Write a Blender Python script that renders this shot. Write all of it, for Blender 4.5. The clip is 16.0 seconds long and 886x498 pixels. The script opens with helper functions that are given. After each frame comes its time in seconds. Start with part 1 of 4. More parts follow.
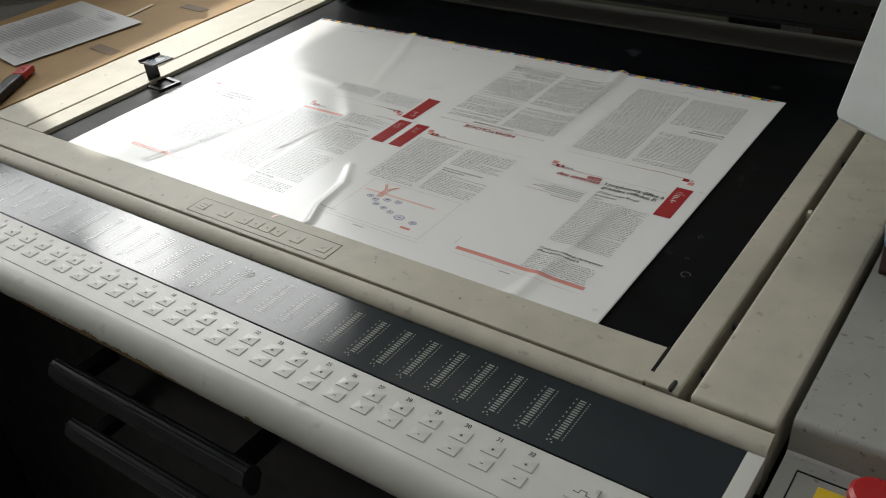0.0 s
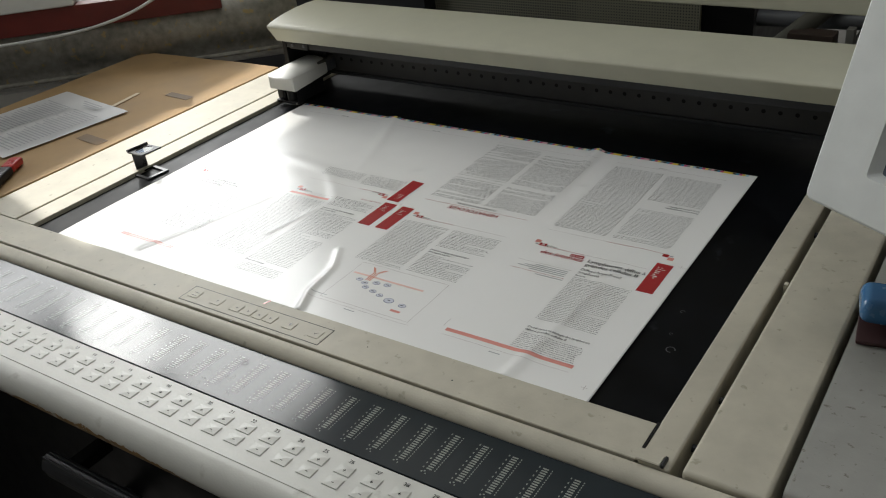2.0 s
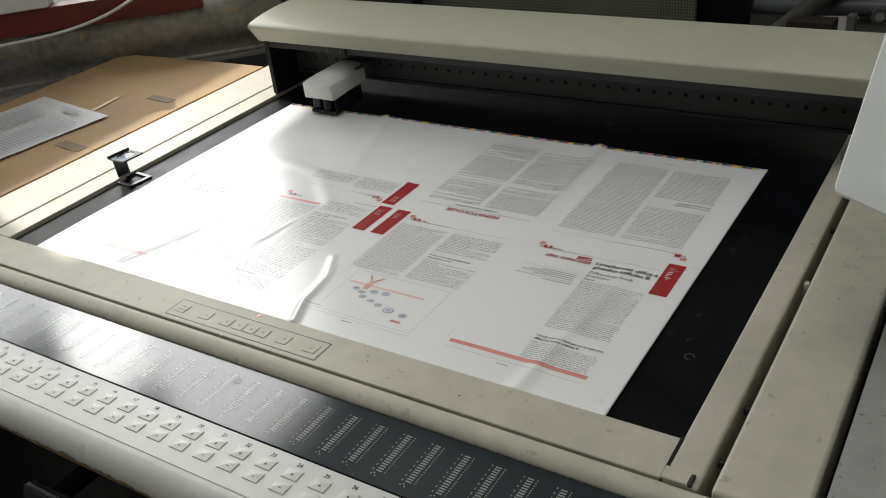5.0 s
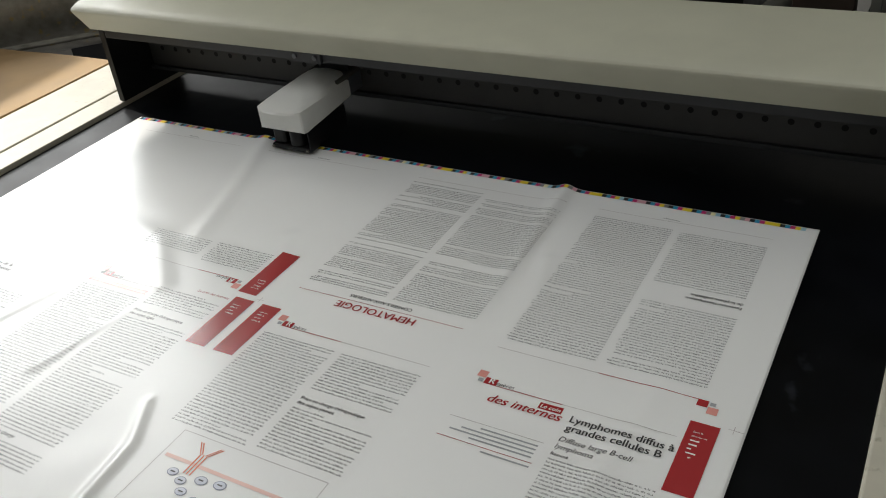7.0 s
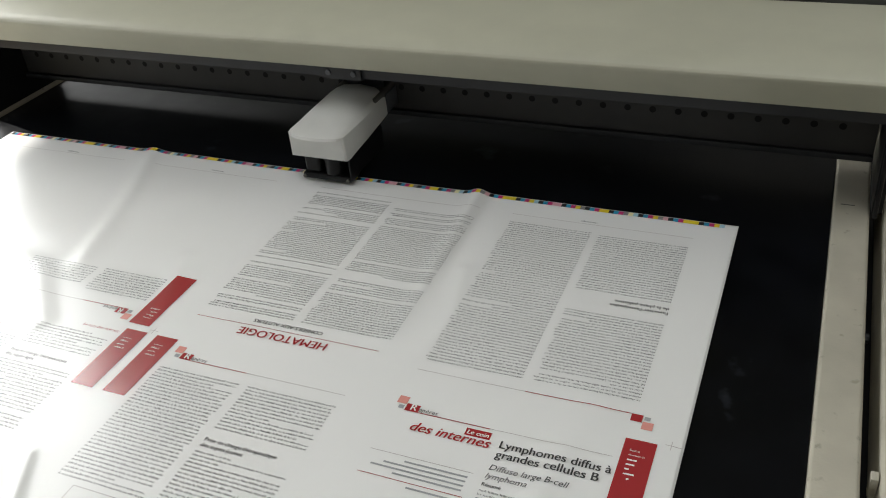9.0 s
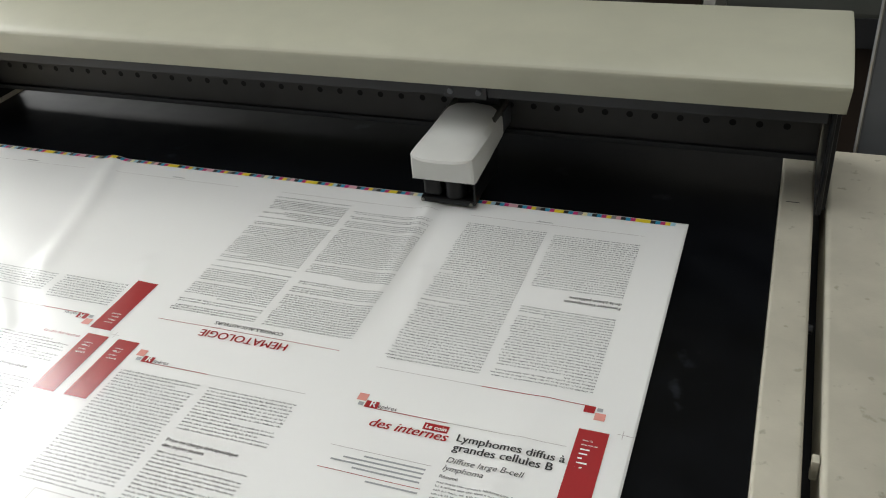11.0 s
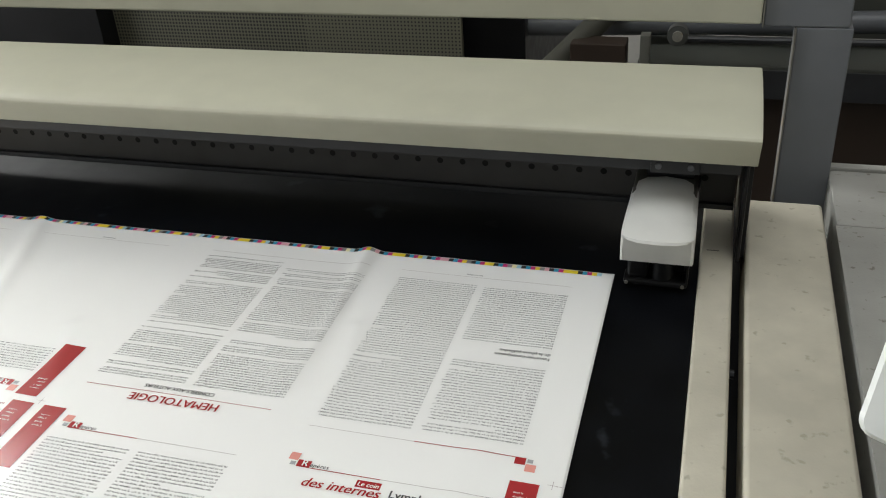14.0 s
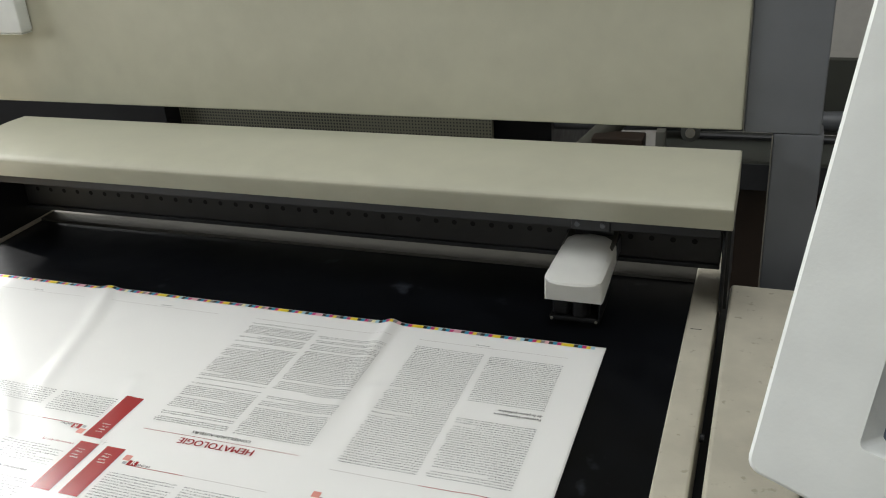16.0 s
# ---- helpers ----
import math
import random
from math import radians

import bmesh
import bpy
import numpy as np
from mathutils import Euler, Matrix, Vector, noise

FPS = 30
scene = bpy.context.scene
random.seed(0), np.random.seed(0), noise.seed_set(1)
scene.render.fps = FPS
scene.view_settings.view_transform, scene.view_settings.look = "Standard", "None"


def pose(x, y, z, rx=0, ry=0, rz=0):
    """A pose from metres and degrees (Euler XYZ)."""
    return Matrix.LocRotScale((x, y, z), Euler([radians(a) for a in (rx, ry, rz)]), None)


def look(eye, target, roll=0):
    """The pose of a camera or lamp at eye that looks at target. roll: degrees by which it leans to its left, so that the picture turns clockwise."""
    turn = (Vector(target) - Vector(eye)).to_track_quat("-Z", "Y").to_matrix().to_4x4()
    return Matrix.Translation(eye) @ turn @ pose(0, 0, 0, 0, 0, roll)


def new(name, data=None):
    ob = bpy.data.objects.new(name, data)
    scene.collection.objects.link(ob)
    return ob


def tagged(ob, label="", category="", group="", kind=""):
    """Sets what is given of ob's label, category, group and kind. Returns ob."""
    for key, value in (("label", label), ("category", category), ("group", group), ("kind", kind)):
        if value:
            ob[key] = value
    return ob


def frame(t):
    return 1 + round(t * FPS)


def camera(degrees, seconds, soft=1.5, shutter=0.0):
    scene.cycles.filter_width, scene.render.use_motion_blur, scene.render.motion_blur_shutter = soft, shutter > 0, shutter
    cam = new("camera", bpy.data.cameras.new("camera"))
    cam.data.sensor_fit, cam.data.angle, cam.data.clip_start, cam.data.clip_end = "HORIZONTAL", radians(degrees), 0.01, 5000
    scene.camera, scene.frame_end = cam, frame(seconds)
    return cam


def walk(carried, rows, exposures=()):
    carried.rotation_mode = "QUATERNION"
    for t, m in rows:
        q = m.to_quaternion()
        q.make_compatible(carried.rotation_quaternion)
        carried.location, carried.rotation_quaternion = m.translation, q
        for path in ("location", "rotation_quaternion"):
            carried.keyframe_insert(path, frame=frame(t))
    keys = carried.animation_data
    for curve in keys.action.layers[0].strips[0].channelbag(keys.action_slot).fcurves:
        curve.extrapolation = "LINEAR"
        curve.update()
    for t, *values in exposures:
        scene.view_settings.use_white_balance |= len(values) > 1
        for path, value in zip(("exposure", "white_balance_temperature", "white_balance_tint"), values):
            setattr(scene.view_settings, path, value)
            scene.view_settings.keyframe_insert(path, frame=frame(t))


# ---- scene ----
cam = camera(52.2, 16.0, soft=1.05)
PATH = [
    (0, (1.196, -0.581, 1.519), (0.167, 0.732, 0.416), -5.2),
    (0.5, (1.196, -0.563, 1.526), (0.154, 0.765, 0.453), -5.3),
    (1, (1.192, -0.581, 1.545), (0.176, 0.809, 0.529), -5.5),
    (1.5, (1.193, -0.59, 1.553), (0.185, 0.817, 0.551), -5.6),
    (2, (1.196, -0.596, 1.55), (0.17, 0.812, 0.567), -5.9),
    (2.5, (1.19, -0.597, 1.553), (0.176, 0.815, 0.564), -5.7),
    (3, (1.186, -0.597, 1.552), (0.174, 0.818, 0.566), -5.7),
    (5.3, (1.133, -0.537, 1.52), (0.133, 0.879, 0.523), -7.0),
    (5.5, (1.107, -0.478, 1.497), (0.11, 0.929, 0.484), -7.2),
    (6, (1.082, -0.308, 1.466), (0.071, 1.059, 0.414), -7.4),
    (6.5, (1.035, -0.211, 1.447), (0.062, 1.163, 0.369), -7.5),
    (7, (0.956, -0.143, 1.426), (0.055, 1.28, 0.347), -6.8),
    (7.5, (0.921, -0.111, 1.409), (0.098, 1.347, 0.316), -6.2),
    (8, (0.915, -0.104, 1.408), (0.143, 1.384, 0.318), -5.9),
    (8.5, (0.918, -0.104, 1.409), (0.182, 1.398, 0.313), -5.8),
    (9, (0.926, -0.101, 1.41), (0.217, 1.41, 0.308), -5.6),
    (11.5, (0.942, -0.117, 1.412), (0.314, 1.44, 0.325), -4.9),
    (12, (0.944, -0.118, 1.412), (0.338, 1.453, 0.332), -4.7),
    (12.5, (0.946, -0.116, 1.415), (0.362, 1.483, 0.365), -4.5),
    (13, (0.947, -0.113, 1.417), (0.385, 1.511, 0.394), -4.2),
    (13.5, (0.95, -0.113, 1.42), (0.403, 1.522, 0.407), -4.1),
    (14, (0.954, -0.116, 1.422), (0.415, 1.525, 0.413), -4.0),
    (14.5, (0.957, -0.119, 1.423), (0.422, 1.527, 0.42), -4.0),
    (15, (0.963, -0.126, 1.431), (0.429, 1.532, 0.448), -3.9),
    (15.5, (0.982, -0.148, 1.445), (0.41, 1.533, 0.524), -4.3),
    (16, (1.025, -0.211, 1.477), (0.371, 1.478, 0.629), -4.1),
]
walk(cam, [(t, look(eye, target, roll)) for t, eye, target, roll in PATH], [(0, 0.11), (0.5, 0.04), (1.0, -0.06), (1.5, 0.15), (2.0, 0.22), (3.2, 0.30), (5.5, 0.35), (7.0, 0.3), (9.0, 0.64), (12.0, 0.98), (14.5, 1.15), (16, 1.03)])

# ---- light ----
SUN_EL, SUN_AZ = radians(42), radians(13.5)
world = bpy.data.worlds.new("world")
scene.world = world
world.use_nodes = True
sky = world.node_tree.nodes.new("ShaderNodeTexSky")
sky.sky_type, sky.sun_disc = "NISHITA", False
sky.sun_elevation, sky.sun_rotation = SUN_EL, radians(270) + SUN_AZ
bg = world.node_tree.nodes["Background"]
bg.inputs["Strength"].default_value = 0.1
world.node_tree.links.new(sky.outputs[0], bg.inputs["Color"])
sun_way = Vector((math.cos(SUN_EL) * math.cos(SUN_AZ), -math.cos(SUN_EL) * math.sin(SUN_AZ), -math.sin(SUN_EL)))
sun = new("sun", bpy.data.lights.new("sun", "SUN"))
sun.data.energy, sun.data.angle, sun.data.color = 3.4, radians(0.5), (1.0, 0.97, 0.91)
sun.matrix_world = look((0, 0, 0), sun_way)


def window_light(name, centre, facing, w, h, watts, color=(0.985, 0.99, 0.95)):
    la = bpy.data.lights.new(name, "AREA")
    la.shape, la.size, la.size_y, la.energy, la.color = "RECTANGLE", w, h, watts, color
    ob = new(name, la)
    ob.matrix_world = look(centre, Vector(centre) + Vector(facing))
    return ob


window_light("window_light_upper", (-2.52, 2.72, 3.05), (1, 0.08, 0), 1.95, 2.3, 98)
window_light("window_light_lower", (-2.36, 0.42, 2.0), (1, 0.08, 0), 2.6, 1.05, 38)
window_light("window_light_middle", (-2.42, 1.515, 2.83), (1, 0.08, 0), 0.47, 0.58, 11)
# added overhead fill with no known source, brightens table, beam and right side
window_light("overhead_fill", (0.9, -0.35, 4.62), (0, 0.02, -1), 2.0, 1.6, 24)


# ---- materials ----
def material(name, color, rough=0.5, metal=0.0, vary=0.06, scale=30.0, bump=0.0, bump_scale=400.0, speck=None, speck_scale=60.0, speck_amount=0.62, coat=0.0, spec=0.5, rvary=0.06):
    m = bpy.data.materials.new(name)
    m.use_nodes = True
    nt = m.node_tree
    b = nt.nodes["Principled BSDF"]
    b.inputs["Roughness"].default_value, b.inputs["Metallic"].default_value = rough, metal
    b.inputs["Coat Weight"].default_value = coat
    b.inputs["Specular IOR Level"].default_value = spec
    b.inputs["Coat Roughness"].default_value = 0.08
    co = nt.nodes.new("ShaderNodeTexCoord")
    n1 = nt.nodes.new("ShaderNodeTexNoise")
    n1.inputs["Scale"].default_value, n1.inputs["Detail"].default_value = scale, 6
    n2 = nt.nodes.new("ShaderNodeTexNoise")
    n2.inputs["Scale"].default_value, n2.inputs["Detail"].default_value = scale / 7, 3
    nt.links.new(co.outputs["Object"], n1.inputs["Vector"])
    nt.links.new(co.outputs["Object"], n2.inputs["Vector"])
    add = nt.nodes.new("ShaderNodeMath")
    add.operation = "ADD"
    nt.links.new(n1.outputs[0], add.inputs[0])
    nt.links.new(n2.outputs[0], add.inputs[1])
    ramp = nt.nodes.new("ShaderNodeMapRange")
    ramp.inputs[1].default_value, ramp.inputs[2].default_value = 0.7, 1.3
    ramp.inputs[3].default_value, ramp.inputs[4].default_value = 1 - vary, 1 + vary
    nt.links.new(add.outputs[0], ramp.inputs[0])
    mul = nt.nodes.new("ShaderNodeMix")
    mul.data_type, mul.blend_type = "RGBA", "MULTIPLY"
    mul.inputs[0].default_value = 1
    mul.inputs[6].default_value = (*color, 1)
    nt.links.new(ramp.outputs[0], mul.inputs[7])
    out = mul.outputs[2]
    if speck:
        n3 = nt.nodes.new("ShaderNodeTexNoise")
        n3.inputs["Scale"].default_value, n3.inputs["Detail"].default_value = speck_scale, 4
        nt.links.new(co.outputs["Object"], n3.inputs["Vector"])
        mr = nt.nodes.new("ShaderNodeMapRange")
        mr.inputs[1].default_value, mr.inputs[2].default_value = speck_amount, speck_amount + 0.08
        nt.links.new(n3.outputs[0], mr.inputs[0])
        mx = nt.nodes.new("ShaderNodeMix")
        mx.data_type = "RGBA"
        mx.inputs[7].default_value = (*speck, 1)
        nt.links.new(mr.outputs[0], mx.inputs[0])
        nt.links.new(out, mx.inputs[6])
        out = mx.outputs[2]
    nt.links.new(out, b.inputs["Base Color"])
    rr = nt.nodes.new("ShaderNodeMapRange")
    rr.inputs[1].default_value, rr.inputs[2].default_value = 0.3, 0.7
    rr.inputs[3].default_value, rr.inputs[4].default_value = max(rough - rvary, 0.02), min(rough + rvary, 1)
    nt.links.new(n1.outputs[0], rr.inputs[0])
    nt.links.new(rr.outputs[0], b.inputs["Roughness"])
    if bump:
        n4 = nt.nodes.new("ShaderNodeTexNoise")
        n4.inputs["Scale"].default_value, n4.inputs["Detail"].default_value = bump_scale, 3
        nt.links.new(co.outputs["Object"], n4.inputs["Vector"])
        bp = nt.nodes.new("ShaderNodeBump")
        bp.inputs["Strength"].default_value, bp.inputs["Distance"].default_value = bump, 0.001
        nt.links.new(n4.outputs[0], bp.inputs["Height"])
        nt.links.new(bp.outputs[0], b.inputs["Normal"])
    return m


BEIGE = material("beige_lacquer", (0.50, 0.47, 0.385), 0.48, bump=0.15, speck=(0.36, 0.335, 0.26), speck_scale=90, speck_amount=0.645, vary=0.13, spec=0.34)
BEAM = material("beam_lacquer", (0.50, 0.492, 0.39), 0.45, bump=0.1)
ARM = material("arm_plastic", (0.72, 0.72, 0.69), 0.42)
GREY = material("grey_paint", (0.085, 0.09, 0.10), 0.45)
POSTP = material("post_paint", (0.15, 0.158, 0.172), 0.45, vary=0.08)
PALE = material("pale_plastic", (0.70, 0.72, 0.70), 0.45, bump=0.1)
SIDE = material("side_lacquer", (0.32, 0.318, 0.295), 0.5, bump=0.2, speck=(0.17, 0.155, 0.13), speck_scale=130, speck_amount=0.64, vary=0.10)
BLACK = material("black_plate", (0.003, 0.0034, 0.0046), 0.38, vary=0.5, scale=22, speck=(0.03, 0.034, 0.042), speck_scale=16, speck_amount=0.66, spec=0.10)
BLACKP = material("black_plastic", (0.008, 0.008, 0.009), 0.42, vary=0.2, spec=0.3)
DARK = material("dark_metal", (0.025, 0.026, 0.029), 0.42, metal=0.2, vary=0.25)
GLASS = material("indicator_glass", (0.015, 0.022, 0.028), 0.13, vary=0.1, rvary=0.0, spec=0.38)
TICK = material("pale_print", (0.28, 0.31, 0.28), 0.13, vary=0.15, rvary=0.0, spec=0.38)
KEYINK = material("key_ink", (0.012, 0.012, 0.013), 0.6, spec=0.3)
KEYPLATE = material("keypad_foil", (0.60, 0.60, 0.56), 0.34, bump=0.1, speck=(0.42, 0.41, 0.37), speck_scale=30, speck_amount=0.66)
INK = material("black_ink", (0.03, 0.03, 0.032), 0.30, rvary=0.01, spec=0.6)
PAPER = material("coated_paper", (0.84, 0.84, 0.825), 0.26, vary=0.0, rvary=0.0, spec=0.46)
RED = material("red_ink", (0.36, 0.016, 0.022), 0.25, vary=0.05, rvary=0.01, spec=0.7)
PINK = material("pink_ink", (0.72, 0.30, 0.26), 0.25, rvary=0.01, spec=0.7)
GREYTEXT = material("text_ink", (0.05, 0.05, 0.054), 0.27, rvary=0.01, spec=0.55)
CARD = material("cardboard", (0.35, 0.228, 0.108), 0.8, vary=0.16, scale=14, speck=(0.28, 0.19, 0.10), speck_scale=9, speck_amount=0.66)
STEEL = material("galvanised_steel", (0.26, 0.25, 0.22), 0.45, metal=0.5, vary=0.35, scale=60, speck=(0.40, 0.30, 0.14), speck_scale=55, speck_amount=0.62)
WALL = material("wall_plaster", (0.30, 0.29, 0.27), 0.9)
FLOOR = material("floor_concrete", (0.16, 0.155, 0.15), 0.7, vary=0.15)


# ---- tools ----
def add_box(bm, x0, x1, y0, y1, z0, z1, bevel=0.0, seg=2):
    r = bmesh.ops.create_cube(bm, size=1)
    vs = r["verts"]
    bmesh.ops.scale(bm, vec=(x1 - x0, y1 - y0, z1 - z0), verts=vs)
    bmesh.ops.translate(bm, vec=((x0 + x1) / 2, (y0 + y1) / 2, (z0 + z1) / 2), verts=vs)
    if bevel:
        es = list({e for v in vs for e in v.link_edges})
        bmesh.ops.bevel(bm, geom=es, offset=bevel, segments=seg, affect="EDGES", profile=0.5)
    return bm


def box(*a, bevel=0.002, seg=2):
    return add_box(bmesh.new(), *a, bevel=bevel, seg=seg)


def profile(points, x0, x1, closed=True):
    """A bar along x with a section of (y, z) points."""
    bm = bmesh.new()
    a = [bm.verts.new((x0, y, z)) for y, z in points]
    b = [bm.verts.new((x1, y, z)) for y, z in points]
    n = len(points)
    for k in range(n if closed else n - 1):
        bm.faces.new((a[k], a[(k + 1) % n], b[(k + 1) % n], b[k]))
    if closed:
        bm.faces.new(a[::-1])
        bm.faces.new(b)
    bmesh.ops.recalc_face_normals(bm, faces=bm.faces)
    return bm


def cylinder(p, q, r, seg=20, r2=None):
    bm = bmesh.new()
    p, q = Vector(p), Vector(q)
    bmesh.ops.create_cone(bm, cap_ends=True, segments=seg, radius1=r, radius2=r if r2 is None else r2, depth=(q - p).length)
    m = Matrix.Translation((p + q) / 2) @ (q - p).to_track_quat("Z", "Y").to_matrix().to_4x4()
    bm.transform(m)
    return bm


def arc(cy, cz, r, a0, a1, n=6):
    return [(cy + r * math.cos(radians(a0 + (a1 - a0) * k / n)), cz + r * math.sin(radians(a0 + (a1 - a0) * k / n))) for k in range(n + 1)]


def weigh_normals(me):
    """Keeps large faces flat: the corner normals follow the larger of the neighbouring faces."""
    at = [[] for _ in me.vertices]
    for p in me.polygons:
        for v in p.vertices:
            at[v].append((p.normal.copy(), p.area))
    limit = math.cos(radians(33))
    out = [None] * len(me.loops)
    for p in me.polygons:
        for li in p.loop_indices:
            total = Vector((0, 0, 0))
            for n, area in at[me.loops[li].vertex_index]:
                if n.dot(p.normal) > limit:
                    total += n * area
            out[li] = total.normalized() if total.length > 0 else p.normal.copy()
    me.normals_split_custom_set(out)


def mesh_of(bm, name, mat, smooth=True):
    me = bpy.data.meshes.new(name)
    bm.to_mesh(me)
    bm.free()
    me.materials.append(mat)
    if smooth:
        for p in me.polygons:
            p.use_smooth = True
        me.set_sharp_from_angle(angle=radians(32))
        if len(me.polygons) <= 400:
            weigh_normals(me)
    return me


def part(name, bm, mat, parent, label=""):
    ob = new(name, mesh_of(bm, name, mat))
    ob.parent = parent
    if label:
        tagged(ob, label)
    return ob


def thing(name, label, category, at=(0, 0, 0), group="", kind=""):
    ob = new(name)
    ob.empty_display_size = 0.02
    ob.location = at
    return tagged(ob, label, category, group, kind)


def solid(name, bm, mat, label, category, group="", kind=""):
    return tagged(new(name, mesh_of(bm, name, mat)), label, category, group, kind)


# ---- setting ----
solid("floor", box(-3.0, 4.0, -3.0, 4.0, -0.1, 0.0, bevel=0), FLOOR, "grey worn concrete workshop floor", "floor", kind="structure")
# out of view; the opening is only there for the added fill lamp
roof = bmesh.new()
for a in ((-3.0, -0.1, -3.0, 4.0), (1.9, 4.0, -3.0, 4.0), (-0.1, 1.9, -3.0, -1.15), (-0.1, 1.9, 0.45, 4.0)):
    add_box(roof, *a, 4.6, 4.7)
solid("ceiling", roof, WALL, "plastered workshop ceiling with an opening for the added fill lamp", "ceiling", kind="structure")
solid("wall_north", box(-3.0, 4.0, 4.0, 4.2, 0, 4.6, bevel=0), WALL, "dim plastered wall behind the press", "wall", kind="structure")
solid("wall_east", box(4.0, 4.2, -3.0, 4.0, 0, 4.6, bevel=0), WALL, "dim plastered side wall", "wall", kind="structure")


def wall_with(openings, a0, a1, thick, height=4.6):
    """A wall along y from a0 to a1, with openings (y0, y1, z0, z1)."""
    bm = bmesh.new()
    ys = sorted({a0, a1, *[o[0] for o in openings], *[o[1] for o in openings]})
    for p, q in zip(ys, ys[1:]):
        holes = sorted((o[2], o[3]) for o in openings if o[0] <= p and o[1] >= q)
        z = 0.0
        for lo, hi in holes + [(height, height)]:
            if lo - z > 1e-4:
                add_box(bm, -thick / 2, thick / 2, p, q, z, lo)
            z = hi
    return bm


west = solid("wall_west", wall_with([(-0.9, 1.28, 1.45, 2.55), (0.615, 1.28, 2.90, 3.235), (1.28, 1.75, 1.45, 3.235), (1.75, 3.7, 1.6, 4.2)], -3.2, 4.2, 0.06), WALL,
             "plastered wall with daylight windows", "wall", kind="structure")
west.matrix_world = Matrix.Translation((-2.33, 0.63, 0)) @ pose(0, 0, 0, 0, 0, 4.9) @ Matrix.Translation((0, -0.63, 0))
south = solid("wall_south", wall_with([], -4.2, 3.0, 0.1), WALL, "dim plastered wall behind the operator", "wall", kind="structure")
south.matrix_world = pose(0, -3.0, 0, 0, 0, 90)

# ---- console ----
console = thing("press_console", "beige lacquered printing press control console with black sheet table", "console")
part("cabinet", box(-0.19, 1.07, -0.13, 0.90, 0.0, 0.90, bevel=0.004), BLACKP, console, "black cabinet below the table")
part("sheet_plate", box(-0.0515, 0.9565, 0.05, 0.812, 0.93, 0.949, bevel=0.0005), BLACK, console, "scuffed matt black magnetic plate")
part("front_frame", profile([(0.056, 0.90), (0.056, 0.9545), (0.0545, 0.956), (0.0012, 0.956), (0.0004, 0.9552), (0.0004, 0.90)], -0.1935, 0.9545), BEIGE, console)
nose = [(-0.0024, 0.90), (-0.0024, 0.9540)] + [(-0.0060 - 0.0172 * math.sin(radians(a)), 0.9445 + 0.0110 * math.cos(radians(a))) for a in range(0, 91, 9)] + [(-0.0234, 0.90)]
part("bullnose", profile(nose, -0.1935, 1.0755), BEIGE, console, "rounded beige front bar")
part("left_rail", box(-0.1935, -0.0985, 0.057, 0.90, 0.90, 0.956, bevel=0.002), BEIGE, console)
part("left_inner_rail", box(-0.0945, -0.0525, 0.057, 0.90, 0.90, 0.9555, bevel=0.0015), BEIGE, console)
part("right_rail", box(0.9570, 0.9880, -0.0005, 0.90, 0.90, 0.956, bevel=0.003, seg=3), BEIGE, console)
part("back_strip", box(-0.052, 0.957, 0.8125, 0.90, 0.90, 0.953, bevel=0.001), material("taupe_metal", (0.085, 0.081, 0.072), 0.8, vary=0.15, spec=0.15), console, "dull taupe metal strip behind the plate")
part("side_panel", box(0.999, 1.0755, 0.0, 0.797, 0.90, 0.960, bevel=0.0045, seg=3), BEIGE, console, "beige side panel with scratches and specks")
part("indicator_panel", box(-0.19, 1.060, -0.1085, -0.0236, 0.93, 0.9450, bevel=0.0004), GLASS, console, "dark glossy glass indicator panel")
part("panel_end", box(1.0605, 1.0755, -0.1085, -0.0236, 0.92, 0.9457, bevel=0.0006), KEYPLATE, console)
part("keypad", profile([(-0.1107, 0.92), (-0.1107, 0.9452), (-0.1111, 0.9457), (-0.1727, 0.9455), (-0.1731, 0.9445), (-0.1737, 0.9445), (-0.1741, 0.9455)] + arc(-0.1775, 0.9240, 0.0215, 84, 255, 18) + [(-0.15, 0.9030), (-0.15, 0.92)], -0.19, 1.0755), KEYPLATE, console,
     "pale worn foil keypad with rounded front lip")
part("gap_floor", box(-0.19, 1.0755, -0.1105, -0.1087, 0.92, 0.9435, bevel=0), BLACKP, console)
OCHRE = material("worn_primer", (0.24, 0.14, 0.045), 0.6, vary=0.45, scale=60, speck=(0.42, 0.40, 0.34), speck_scale=70, speck_amount=0.56)


def worn(cx, w, hh, n):
    """A ragged patch on the underside of the keypad's rounded lip."""
    bm = bmesh.new()
    rows = []
    for q in range(n + 1):
        f = q / n
        x = cx - w / 2 + w * f
        a1 = 215.0
        a0 = a1 - (hh / 0.0215) * 57 * (4 * f * (1 - f)) ** 0.5 * (0.75 + 0.3 * noise.noise((x * 60, 1.3, 0)) + 0.25 * noise.noise((x * 240, 5.1, 0))) - 1
        rows.append([bm.verts.new((x, -0.1775 + 0.02160 * math.cos(radians(a0 + (a1 - a0) * g / 4)), 0.9240 + 0.02160 * math.sin(radians(a0 + (a1 - a0) * g / 4)))) for g in range(5)])
    for r0, r1 in zip(rows, rows[1:]):
        for g in range(4):
            bm.faces.new((r0[g], r0[g + 1], r1[g + 1], r1[g]))
    part("worn_patch", bm, OCHRE, console, "patch where the paint is worn to ochre primer")


worn(0.40, 0.36, 0.017, 140)
worn(0.640, 0.010, 0.022, 14)
worn(0.20, 0.05, 0.010, 24)

